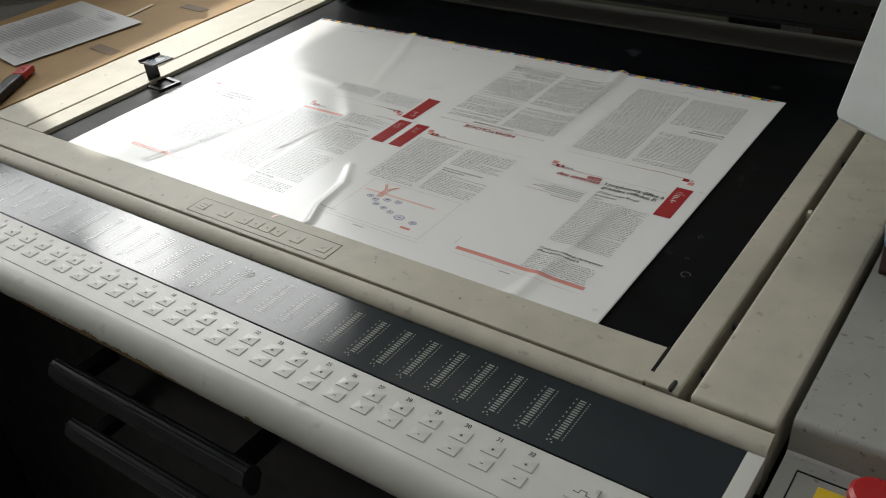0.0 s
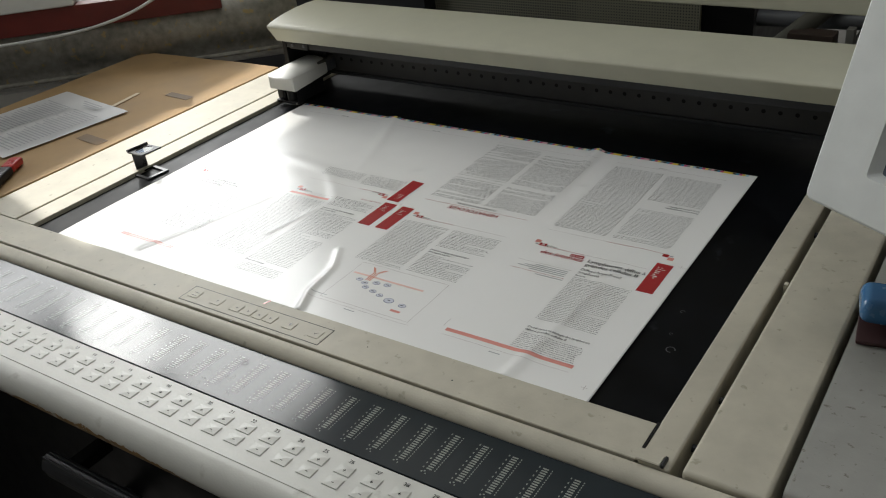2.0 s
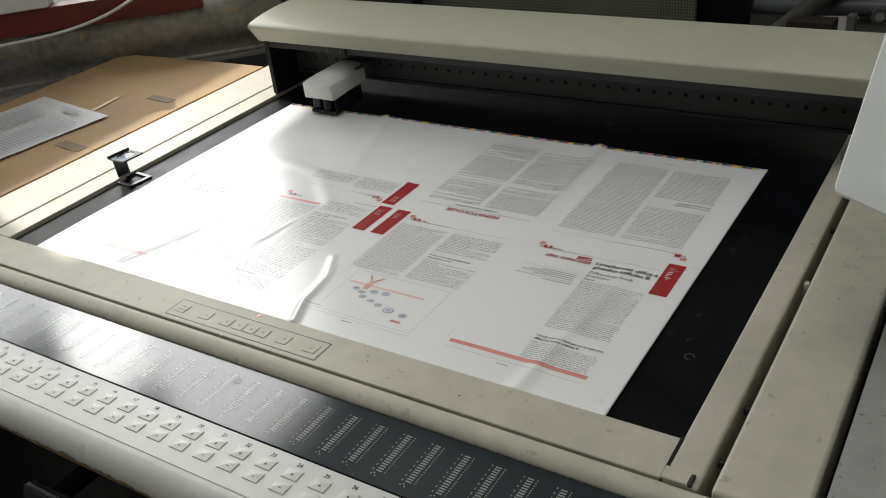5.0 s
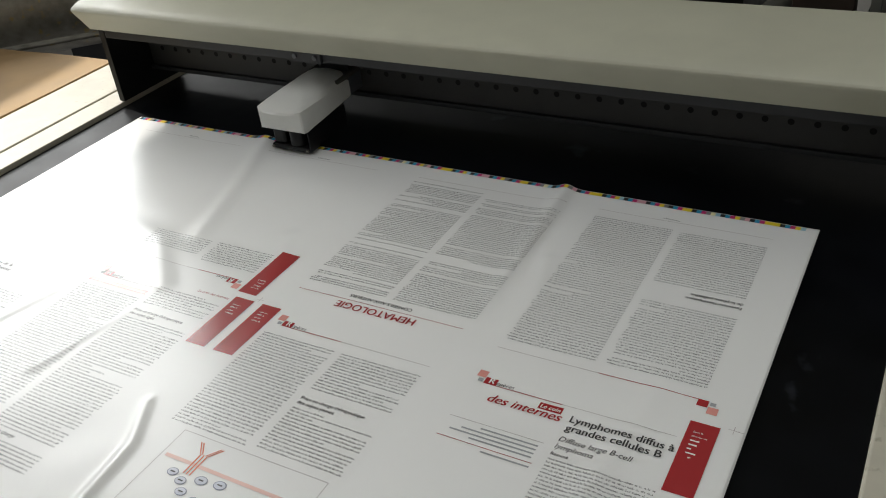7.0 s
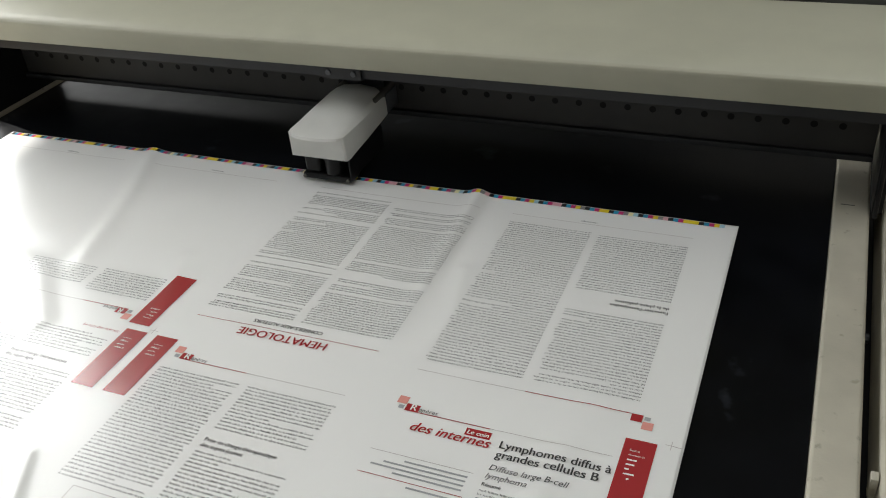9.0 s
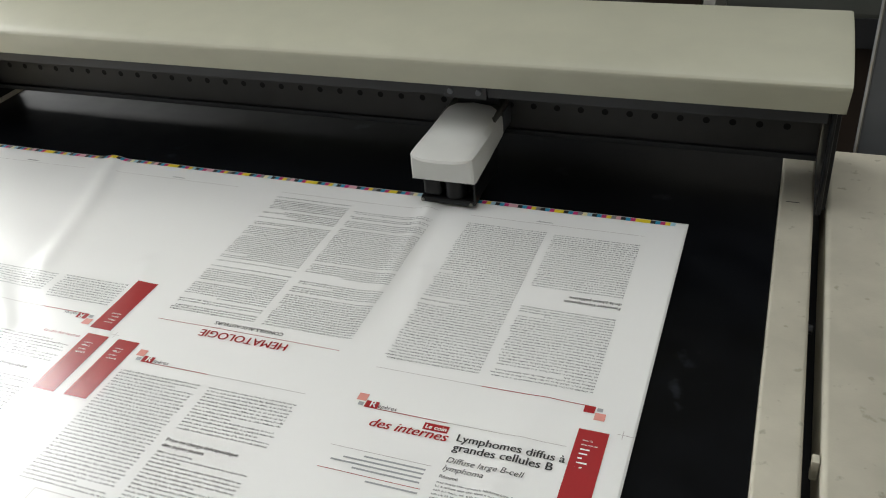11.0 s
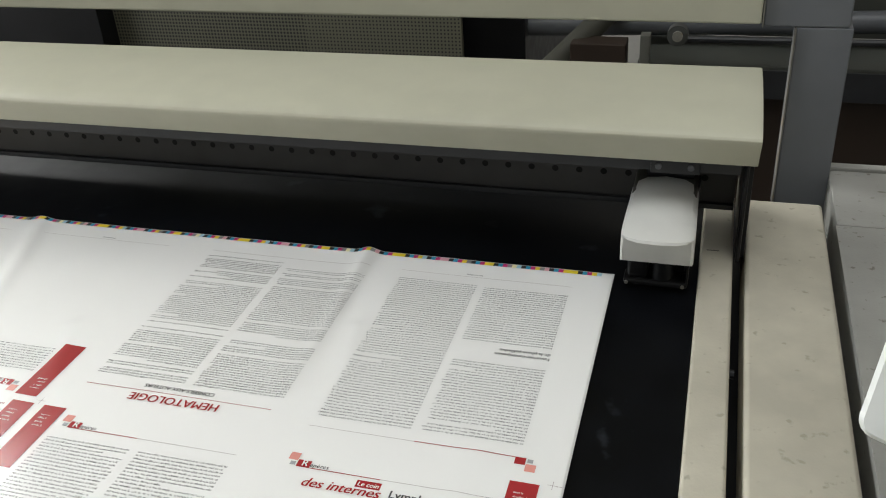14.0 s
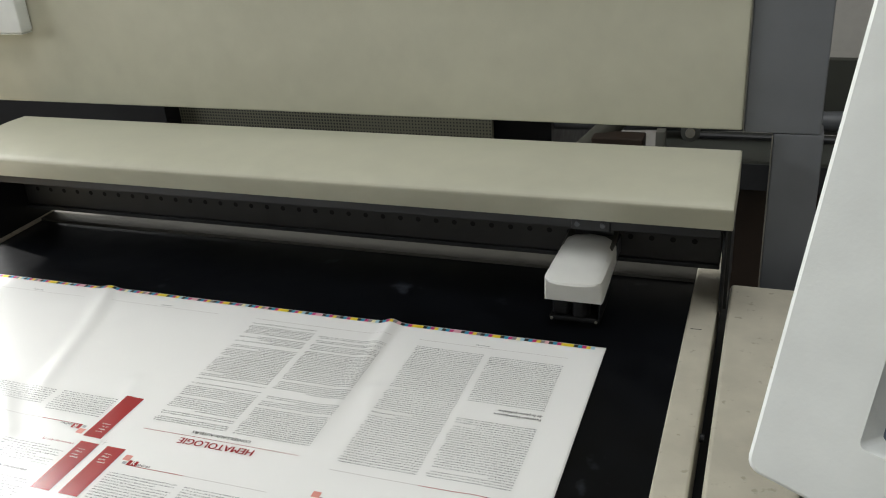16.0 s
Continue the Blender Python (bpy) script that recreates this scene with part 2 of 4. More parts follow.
# corner clip where the frame meets the right rail
part("corner_clip", profile([(-0.0012, 0.9565), (0.013, 0.9585), (0.0135, 0.9595), (-0.0005, 0.9598), (-0.0016, 0.959)], 0.956, 0.979), BEIGE, console)
part("clip_end", box(0.9795, 0.9830, -0.001, 0.013, 0.9555, 0.9600, bevel=0.0012), DARK, console)
part("frame_slot", box(0.9548, 0.9572, 0.014, 0.057, 0.9520, 0.9562, bevel=0.0), BLACKP, console)
part("gap_clip", box(0.9935, 0.9985, 0.349, 0.357, 0.940, 0.9570, bevel=0.001), BEIGE, console)
part("rail_mark", box(0.963, 0.975, 0.6865, 0.6875, 0.9559, 0.9562, bevel=0), DARK, console)
for y in (0.06, 0.14, 0.52):
    part("rail_bolt", cylinder((0.989, y, 0.935), (0.993, y, 0.935), 0.004, 10), DARK, console)

# inset button field on the front frame
field = part("button_field", box(0.3325, 0.5635, 0.0075, 0.0378, 0.9560, 0.9564, bevel=0.0002), BEIGE, console)
for a in ((0.3312, 0.5648, 0.0064, 0.0072), (0.3312, 0.5648, 0.0381, 0.0389), (0.3312, 0.3320, 0.0074, 0.0379), (0.5640, 0.5648, 0.0074, 0.0379)):
    part("groove", box(*a, 0.9558, 0.9563, bevel=0), DARK, field)
for k, x in enumerate((0.346, 0.386, 0.420, 0.440, 0.4585, 0.4765, 0.508, 0.549)):
    b = part("button", box(x - 0.0078, x + 0.0078, 0.0155, 0.0305, 0.9563, 0.9571, bevel=0.0006), BEIGE, field, "raised square foil button")
    sym = bmesh.new()
    zz = 0.9574
    if k == 0:
        for yy in (0.020, 0.026):
            add_box(sym, x - 0.004, x + 0.004, yy - 0.0003, yy + 0.0003, zz - 0.0003, zz)
    elif k == 7:
        vs = [sym.verts.new(p) for p in ((x - 0.003, 0.0235, zz), (x - 0.001, 0.0205, zz), (x + 0.004, 0.0265, zz), (x - 0.001, 0.022, zz))]
        sym.faces.new(vs)
    else:
        rot = {1: -90, 2: 180, 3: 0, 4: 90, 5: -90, 6: -90}[k]
        pts = [(0.002, 0), (-0.0015, 0.0016), (-0.0015, -0.0016)]
        c, sn = math.cos(radians(rot)), math.sin(radians(rot))
        sym.faces.new([sym.verts.new((x + c * a - sn * d, 0.023 + sn * a + c * d, zz)) for a, d in pts])
        if k == 6:
            add_box(sym, x - 0.0012, x + 0.0012, 0.0245, 0.0265, zz - 0.0002, zz)
    part("symbol", sym, GREYTEXT, b)


# ---- lettering ----
def letters(text, x, y, z, width=None, size=0.004, mat=None, turn=0.0, bold=0.0, shear=0.0, lift=None, anchor="l"):
    """Flat lettering as a bmesh: starts at (x, y), runs along the turned x axis."""
    cu = bpy.data.curves.new("lettering", "FONT")
    cu.body, cu.size, cu.offset, cu.shear, cu.resolution_u = text, 1.0, 0.0, shear, 3
    ob = bpy.data.objects.new("lettering", cu)
    scene.collection.objects.link(ob)
    me = bpy.data.meshes.new_from_object(ob.evaluated_get(bpy.context.evaluated_depsgraph_get()))
    bpy.data.objects.remove(ob)
    bpy.data.curves.remove(cu)
    bm = bmesh.new()
    bm.from_mesh(me)
    bpy.data.meshes.remove(me)
    xs = [v.co.x for v in bm.verts]
    k = width / (max(xs) - min(xs)) if width else size
    off = {"l": min(xs), "m": (min(xs) + max(xs)) / 2}[anchor]
    c, sn = math.cos(radians(turn)), math.sin(radians(turn))
    layers = {v: 0 for v in bm.verts}
    if bold >= 0.008:
        plain = bm.faces[:]
        for q in (1, 2):
            made = bmesh.ops.duplicate(bm, geom=plain)["geom"]
            for v in made:
                if isinstance(v, bmesh.types.BMVert):
                    v.co.x += 0.018 * q
                    layers[v] = q
    for v in bm.verts:
        a, b = (v.co.x - off) * k, v.co.y * k
        px, py = x + c * a - sn * b, y + sn * a + c * b
        v.co = (px, py, (lift(px, py) if lift else z) + 0.00001 * layers.get(v, 0))
    return bm


# keys, numbers and indicator scales, one set for each ink zone
PITCH, X32 = 0.0328, 0.9110
DECK = 0.9455
key_bm = bmesh.new()


def key_ring(w, d, z):
    return [key_bm.verts.new((sx * w, sy * d, z)) for sx, sy in ((-1, -1), (1, -1), (1, 1), (-1, 1))]


rings = [key_ring(0.0093, 0.0067, -0.0002), key_ring(0.0088, 0.0062, 0.0009)]
for k in range(4):
    key_bm.faces.new((rings[0][k], rings[0][(k + 1) % 4], rings[1][(k + 1) % 4], rings[1][k]))
peak = key_bm.verts.new((-0.0010, 0.0010, 0.0015))
for k in range(4):
    key_bm.faces.new((rings[1][k], rings[1][(k + 1) % 4], peak))
KEY_ME = mesh_of(key_bm, "key", KEYPLATE, False)
plus = bmesh.new()
add_box(plus, -0.0016, 0.0016, -0.00028, 0.00028, 0.0012, 0.0015)
add_box(plus, -0.00028, 0.00028, -0.0016, 0.0016, 0.00121, 0.00151)
PLUS_ME = mesh_of(plus, "plus_sign", KEYINK, False)
minus = bmesh.new()
add_box(minus, -0.0014, 0.0014, -0.00028, 0.00028, 0.0012, 0.0015)
MINUS_ME = mesh_of(minus, "minus_sign", KEYINK, False)
scale = bmesh.new()
for q in range(17):
    y = -0.0905 + q * 0.0032
    add_box(scale, 0.0, 0.0062, y, y + 0.0015, 0.0, 0.00025)
    add_box(scale, 0.0092, 0.0102, y, y + 0.0016, 0.0, 0.00025)
    if q % 2 == 0:
        add_box(scale, -0.0042, -0.0030, y, y + 0.0020, 0.0, 0.00025)
add_box(scale, -0.0030, -0.0014, -0.0962, -0.0946, 0.0, 0.00025)
add_box(scale, 0.0022, 0.0036, -0.0972, -0.0958, 0.0, 0.00025)
add_box(scale, -0.0002, 0.0014, -0.0944, -0.0930, 0.0, 0.00025)
SCALE_ME = mesh_of(scale, "indicator_scale", TICK, False)
for n in range(1, 33):
    x = X32 - PITCH * (32 - n)
    if x < -0.175:
        continue
    for y, sign, me in ((-0.1318, "plus_sign", PLUS_ME), (-0.1498, "minus_sign", MINUS_ME)):
        key = new("key", KEY_ME)
        key.parent, key.location = console, (x, y, DECK + 0.0002)
        mark = new(sign, me)
        mark.parent, mark.location = key, (0.0006, -0.0010, 0.0001)
    part("key_number", letters(str(n), x - 0.001, -0.1214, DECK + 0.0005, size=0.0066, anchor="m", bold=0.01), KEYINK, console)
    sc = new("indicator_scale", SCALE_ME)
    sc.parent, sc.location = console, (x + 0.0024, -0.0015, 0.9450)
fk = part("function_key", box(0.953, 0.978, -0.145, -0.125, DECK - 0.001, DECK + 0.0014, bevel=0.0008), KEYPLATE, console)
sym = bmesh.new()
for a in ((0.958, 0.963, -0.137, -0.1365), (0.963, 0.9635, -0.137, -0.133), (0.9635, 0.969, -0.1335, -0.133), (0.969, 0.9695, -0.137, -0.133), (0.9695, 0.973, -0.137, -0.1365)):
    add_box(sym, *a, DECK + 0.0014, DECK + 0.0017)
part("symbol", sym, INK, fk)

# small marks of use
bm = bmesh.new()
rim = [(0.0042, 0.0030)[k % 2] for k in range(40)]
ring = [bm.verts.new((0.499 + r * math.cos(2 * math.pi * (k // 2) / 20), -0.0470 + r * math.sin(2 * math.pi * (k // 2) / 20), 0.9453)) for k, r in enumerate(rim)]
for k in range(0, 40, 2):
    bm.faces.new((ring[k], ring[(k + 2) % 40], ring[(k + 3) % 40], ring[k + 1]))
part("ring_mark", bm, DARK, console, "small ring stain on the glass")
for x, y, r in ((0.275, 0.016, 0.0014), (0.433, -0.0014, 0.0016), (0.62, 0.03, 0.0009), (0.74, 0.022, 0.0011)):
    part("paint_chip", cylinder((x, y, 0.9555), (x, y, 0.9562), r, 7), DARK, console)
bm = box(-0.0015, 0.0015, -0.005, 0.005, 0.9555, 0.9562, bevel=0)
bm.transform(pose(0.446, 0.050, 0, 0, 0, -20))
part("pen_mark", bm, PINK, console, "short red pen mark on the frame")
for x, y, r in ((0.906, 0.257, 0.0028), (0.920, 0.182, 0.0055), (0.910, 0.210, 0.0022)):
    bm = bmesh.new()
    ring = [[bm.verts.new((x + q * math.cos(a / 12 * 5.0), y + q * math.sin(a / 12 * 5.0), 0.9492)) for q in (r, r * 0.78)] for a in range(13)]
    for p, q in zip(ring, ring[1:]):
        bm.faces.new((p[0], q[0], q[1], p[1]))
    part("scuff_ring", bm, GREY, console)
# dark round pull rails below the console
for y, z, x0, x1 in ((-0.190, 0.805, 0.265, 0.607), (-0.208, 0.728, 0.285, 0.80)):
    h = part("pull_rail", profile([(y + 0.014 * math.cos(radians(a)) * (1.0 if a < 180 else 0.8), z + 0.020 * math.sin(radians(a))) for a in range(0, 360, 24)], x0, x1), DARK, console, "dark ribbed pull rail")
    for q in (-1, 1):
        part("rib", box(x0, x1, y - 0.003 + q * 0.005, y - 0.001 + q * 0.005, z + 0.016, z + 0.0205, bevel=0.0005), DARK, h)
    part("bracket", box(x0 + 0.02, x0 + 0.04, y + 0.005, -0.129, z - 0.008, z + 0.008, bevel=0.001), BLACKP, h)
    part("bracket", box(x1 - 0.04, x1 - 0.02, y + 0.005, -0.129, z - 0.008, z + 0.008, bevel=0.001), BLACKP, h)

# ---- scanning beam ----
gantry = thing("scanning_beam", "cream lacquered scanning beam bridging the sheet table", "scanner")
BEAM_SECTION = [(0.655, 1.0648), (0.6515, 1.0655), (0.6335, 1.0925), (0.6322, 1.0955), (0.6320, 1.0975), (0.6332, 1.0998), (0.6360, 1.1018), (0.642, 1.1040), (0.665, 1.1080), (0.69, 1.1108), (0.72, 1.1128), (0.75, 1.1130), (0.780, 1.1115), (0.782, 1.110), (0.782, 1.06)]
bm = profile(BEAM_SECTION, -0.060, 0.9990)
bmesh.ops.bevel(bm, geom=[e for e in bm.edges if abs(e.verts[0].co.y - e.verts[1].co.y) > 0.004 or abs(e.verts[0].co.z - e.verts[1].co.z) > 0.004 if abs(e.verts[0].co.x - e.verts[1].co.x) < 0.1], offset=0.0015, segments=2, affect="EDGES")
part("beam_cover", bm, BEAM, gantry)
part("lip_rail", box(-0.046, 0.986, 0.662, 0.70, 1.0505, 1.0645, bevel=0.001), DARK, gantry, "dark metal rail under the cover")
grail = part("guide_rail", box(-0.046, 0.985, 0.730, 0.78, 0.986, 1.0635, bevel=0.001), material("rail_metal", (0.04, 0.039, 0.038), 0.45, metal=0.2, vary=0.2), gantry, "dark perforated guide rail")
part("rail_ledge", box(-0.046, 0.985, 0.724, 0.7295, 0.982, 0.9875, bevel=0.0008), DARK, gantry)
hole = bmesh.new()
bmesh.ops.create_circle(hole, cap_ends=True, segments=14, radius=0.0034)
hole.transform(Matrix.Rotation(radians(90), 4, "X"))
HOLE_ME = mesh_of(hole, "hole", material("hole_shadow", (0.002, 0.002, 0.002), 0.9), False)
for q in range(40):
    hb = new("hole", HOLE_ME)
    hb.parent, hb.location = grail, (-0.02 + q * 0.025, 0.7296, 1.0135)
part("end_support", box(-0.0575, -0.0475, 0.662, 0.78, 0.9570, 1.0645, bevel=0.001), BLACKP, gantry)
part("end_support", box(0.9885, 0.9975, 0.675, 0.78, 0.9570, 1.0645, bevel=0.001), BLACKP, gantry)
part("cable", cylinder((0.9915, 0.668, 0.957), (0.9915, 0.672, 1.058), 0.0022, 8), BLACKP, gantry)

# ---- scanning head ----
carriage = thing("scanning_head", "white plastic scanning head with a black sensor foot", "scanner head")


def shell():
    """A rounded wedge that rises towards the beam, with a flat grey front."""
    bm = bmesh.new()
    rows = []
    # y, half width, crown, shoulder and bottom heights
    for y, w, top, sh, low in ((0.5925, 0.0302, 1.0110, 1.0115, 0.9875), (0.5940, 0.0320, 1.0135, 1.0130, 0.9858), (0.600, 0.0328, 1.0160, 1.0132, 0.9855), (0.620, 0.0330, 1.0195, 1.0130, 0.9868), (0.650, 0.0328, 1.0220, 1.0125, 0.9885), (0.672, 0.0324, 1.0230, 1.0122, 0.990), (0.692, 0.0322, 1.0240, 1.0125, 0.991), (0.706, 0.0320, 1.0238, 1.0120, 0.992), (0.7105, 0.0316, 1.0215, 1.0105, 0.993)):
        section = [(-w, low), (-w, (low + sh) / 2), (-w * 0.985, sh), (-w * 0.86, sh + (top - sh) * 0.55), (-w * 0.55, sh + (top - sh) * 0.9), (0, top), (w * 0.55, sh + (top - sh) * 0.9), (w * 0.86, sh + (top - sh) * 0.55), (w * 0.985, sh), (w, (low + sh) / 2), (w, low)]
        bow = 0.0038 if y < 0.61 else (-0.006 if y > 0.685 else 0.0)
        rows.append([bm.verts.new((x, y + bow * (x / w) ** 2 + (0.006 * (x / w) ** 6 if y < 0.605 else 0), z)) for x, z in section])
    n = len(rows[0])
    for a, b in zip(rows, rows[1:]):
        for k in range(n):
            bm.faces.new((a[k], a[(k + 1) % n], b[(k + 1) % n], b[k]))
    bm.faces.new(rows[0][::-1])
    bm.faces.new(rows[-1])
    bmesh.ops.recalc_face_normals(bm, faces=bm.faces)
    return bm


part("shell", shell(), ARM, carriage, "smooth off-white plastic cover")
# same plastic as the shell, its shade put into a darker colour
part("bracket", box(-0.0305, 0.0305, 0.680, 0.7370, 0.9945, 1.0190, bevel=0.003, seg=3), material("shaded_cover", (0.10, 0.095, 0.085), 0.45, vary=0.12), carriage, "rear cover of the head, coloured dark for its shade")
part("side_flange", box(0.0310, 0.0325, 0.704, 0.7370, 0.9935, 1.0150, bevel=0.0004), GREY, carriage)
part("hanger", box(-0.020, 0.026, 0.714, 0.7165, 1.0150, 1.0640, bevel=0.0005), DARK, carriage)
plate = part("mount_plate", box(-0.013, 0.031, 0.6575, 0.6615, 1.0500, 1.0642, bevel=0.001), DARK, carriage)
for x in (-0.006, 0.023):
    part("screw", cylinder((x, 0.6555, 1.0575), (x, 0.6578, 1.0575), 0.0030, 14), GREY, plate)
foot = part("sensor_foot", box(-0.029, 0.029, 0.611, 0.632, 0.9552, 0.9620, bevel=0.0025), BLACKP, carriage, "black sensor foot")
part("sensor_body", box(-0.026, -0.007, 0.613, 0.650, 0.9622, 0.9868, bevel=0.004, seg=3), BLACKP, carriage)
part("sensor_lens", cylinder((0.006, 0.622, 0.9622), (0.006, 0.622, 0.9862), 0.0105, 18), BLACKP, carriage)
part("sensor_body", box(0.004, 0.026, 0.634, 0.660, 0.9600, 0.9880, bevel=0.003), BLACKP, carriage)
part("side_strut", box(0.0275, 0.0295, 0.612, 0.69, 0.9592, 0.9862, bevel=0.0005), BLACKP, carriage)
for x in (-0.026, 0.025):
    part("foot_screw", cylinder((x, 0.6095, 0.9585), (x, 0.6115, 0.9585), 0.0017, 10), STEEL, foot)

# ---- board and post behind the beam ----
backboard = thing("backboard", "cream lacquered upright viewing board behind the beam", "board")
part("panel", box(-0.30, 0.997, 0.855, 0.885, 1.131, 1.95, bevel=0.003), BEAM, backboard)
part("post", box(0.9985, 1.082, 0.857, 0.90, 1.129, 1.95, bevel=0.002), POSTP, backboard, "dark grey steel post")
part("post_edge", box(0.9972, 0.9984, 0.852, 0.872, 1.129, 1.95, bevel=0.0004), STEEL, backboard)
part("post_foot", box(1.0315, 1.086, 0.857, 0.90, 0.91, 1.1288, bevel=0.002), POSTP, backboard, "dark grey steel post")
part("post_edge", box(1.0300, 1.0313, 0.852, 0.872, 0.91, 1.127, bevel=0.0004), STEEL, backboard)
lamp_box = thing("lamp_housing", "pale lacquered lamp housing fixed to the viewing board", "lamp housing")
part("housing", box(-0.16, -0.010, 0.830, 0.854, 1.241, 1.33, bevel=0.004), PALE, lamp_box)
part("lip", box(-0.16, -0.013, 0.833, 0.853, 1.239, 1.2408, bevel=0.0006), PALE, lamp_box)

# ---- neighbouring control unit ----
unit = thing("side_console", "grey lacquered neighbouring control unit with an emergency button", "console")
SEC = [(0.745, 0.5), (0.745, 0.9635)] + [(0.0225, 0.9635)] + arc(0.020, 0.9545, 0.009, 85, 178, 8) + [(0.0085, 0.932), (0.004, 0.9295), (-0.16, 0.926)] + arc(-0.162, 0.905, 0.021, 85, 190, 6) + [(-0.18, 0.5)]
part("body", profile(SEC, 1.0845, 1.60), SIDE, unit)
part("rear_cover", box(1.0855, 1.60, 0.7475, 0.876, 0.6, 0.9635, bevel=0.003), SIDE, unit)
part("rear_wall", box(1.0865, 1.60, 0.8765, 0.89, 0.6, 0.9665, bevel=0.002), SIDE, unit)
part("hinge", cylinder((1.080, 0.885, 0.945), (1.080, 0.885, 0.972), 0.004, 12), STEEL, unit)
part("panel_seam", box(1.098, 1.0992, -0.15, -0.008, 0.9250, 0.93015, bevel=0), BLACKP, unit)
part("panel_seam", box(1.0992, 1.55, -0.0092, -0.008, 0.9250, 0.93015, bevel=0), BLACKP, unit)
YELLOW = material("yellow_enamel", (0.75, 0.52, 0.02), 0.4)
REDP = material("red_plastic", (0.40, 0.012, 0.014), 0.30)
part("button_plate", box(1.118, 1.178, -0.085, -0.018, 0.9285, 0.9312, bevel=0.0005), YELLOW, unit, "yellow plate under the button")
bm = bmesh.new()
prof = [(0.0, 0.932), (0.009, 0.932), (0.009, 0.944), (0.0165, 0.946), (0.0195, 0.951), (0.0190, 0.957), (0.0160, 0.9600), (0.012, 0.9605), (0.0, 0.9590)]
ringv = [[bm.verts.new((1.160 + r * math.cos(a * math.tau / 28), -0.030 + r * math.sin(a * math.tau / 28), z)) for a in range(28)] for r, z in prof[1:-1]]
for a, b in zip(ringv, ringv[1:]):
    for k in range(28):
        bm.faces.new((a[k], a[(k + 1) % 28], b[(k + 1) % 28], b[k]))
bm.faces.new(ringv[-1])
part("emergency_button", bm, REDP, unit, "red mushroom emergency button")

# monitor housing above the side panel
mon = thing("monitor", "pale plastic control monitor with a recessed dark screen", "monitor")
U, V, N = Vector((0.882, -0.469, -0.040)), Vector((0.150, 0.200, 0.968)), Vector((-0.446, -0.860, 0.247))
MON = Matrix(((U.x, V.x, N.x, 1.027), (U.y, V.y, N.y, 0.228), (U.z, V.z, N.z, 1.134), (0, 0, 0, 1)))


def mon_part(name, bm, mat, label=""):
    bm.transform(MON)
    return part(name, bm, mat, mon, label)


bm = bmesh.new()
W, H = 0.42, 0.36
sx0, sx1, sy0, sy1 = 0.056, W - 0.056, 0.043, H - 0.045


def rounded(x0, x1, y0, y1, r, z):
    pts = []
    for cx, cy, a0 in ((x1 - r, y0 + r, -90), (x1 - r, y1 - r, 0), (x0 + r, y1 - r, 90), (x0 + r, y0 + r, 180)):
        for k in range(5):
            a = radians(a0 + 90 * k / 4)
            pts.append(bm.verts.new((cx + r * math.cos(a), cy + r * math.sin(a), z)))
    return pts


loops = [rounded(0.03, W - 0.03, 0.03, H - 0.03, 0.02, -0.22), rounded(0.004, W - 0.004, 0.004, H - 0.004, 0.010, -0.06), rounded(0, W, 0, H, 0.009, -0.010), rounded(0.001, W - 0.001, 0.001, H - 0.001, 0.008, -0.003), rounded(0.004, W - 0.004, 0.004, H - 0.004, 0.006, 0.0),
         rounded(sx0, sx1, sy0, sy1, 0.004, 0.0), rounded(sx0 + 0.001, sx1 - 0.001, sy0 + 0.001, sy1 - 0.001, 0.003, -0.003), rounded(sx0 + 0.006, sx1 - 0.006, sy0 + 0.004, sy1 - 0.004, 0.003, -0.014)]
for a, b in zip(loops, loops[1:]):
    for k in range(20):
        bm.faces.new((a[k], a[(k + 1) % 20], b[(k + 1) % 20], b[k]))
bm.faces.new(loops[0][::-1])
bmesh.ops.recalc_face_normals(bm, faces=bm.faces)
mon_part("housing", bm, PALE)
mon_part("screen", box(sx0 + 0.004, sx1 - 0.004, sy0 + 0.002, sy1 - 0.002, -0.02, -0.0135, bevel=0), material("screen_glass", (0.16, 0.19, 0.24), 0.12), "grey unlit screen glass")
part("neck", cylinder((1.32, 0.32, 0.96), (1.30, 0.30, 1.18), 0.035, 20), PALE, mon)

# blue stapler on its dark base
stapler = thing("stapler", "blue metal stapler lying on a dark red base", "stapler")
BLUE = material("blue_enamel", (0.05, 0.17, 0.36), 0.25, vary=0.15, coat=0.4)
MAROON = material("maroon_rubber", (0.05, 0.018, 0.018), 0.6, vary=0.3)
bm = box(0, 0.20, 0, 0.052, 0.0, 0.005, bevel=0.002)
bm.transform(pose(1.091, 0.254, 0.964, 0, 0, 8))
part("base", bm, MAROON, stapler)
bm = box(0.0, 0.19, 0.012, 0.062, 0.012, 0.042, bevel=0.011, seg=4)
bm.transform(pose(1.090, 0.260, 0.964, 0, 3, 12))
part("arm", bm, BLUE, stapler)
bm = box(0.04, 0.08, 0.015, 0.05, 0.004, 0.014, bevel=0.001)
bm.transform(pose(1.091, 0.257, 0.964, 0, 0, 10))
part("magazine", bm, DARK, stapler)

# ---- loupe ----
loupe = thing("folding_loupe", "black folding linen tester magnifier standing on the table", "magnifier")


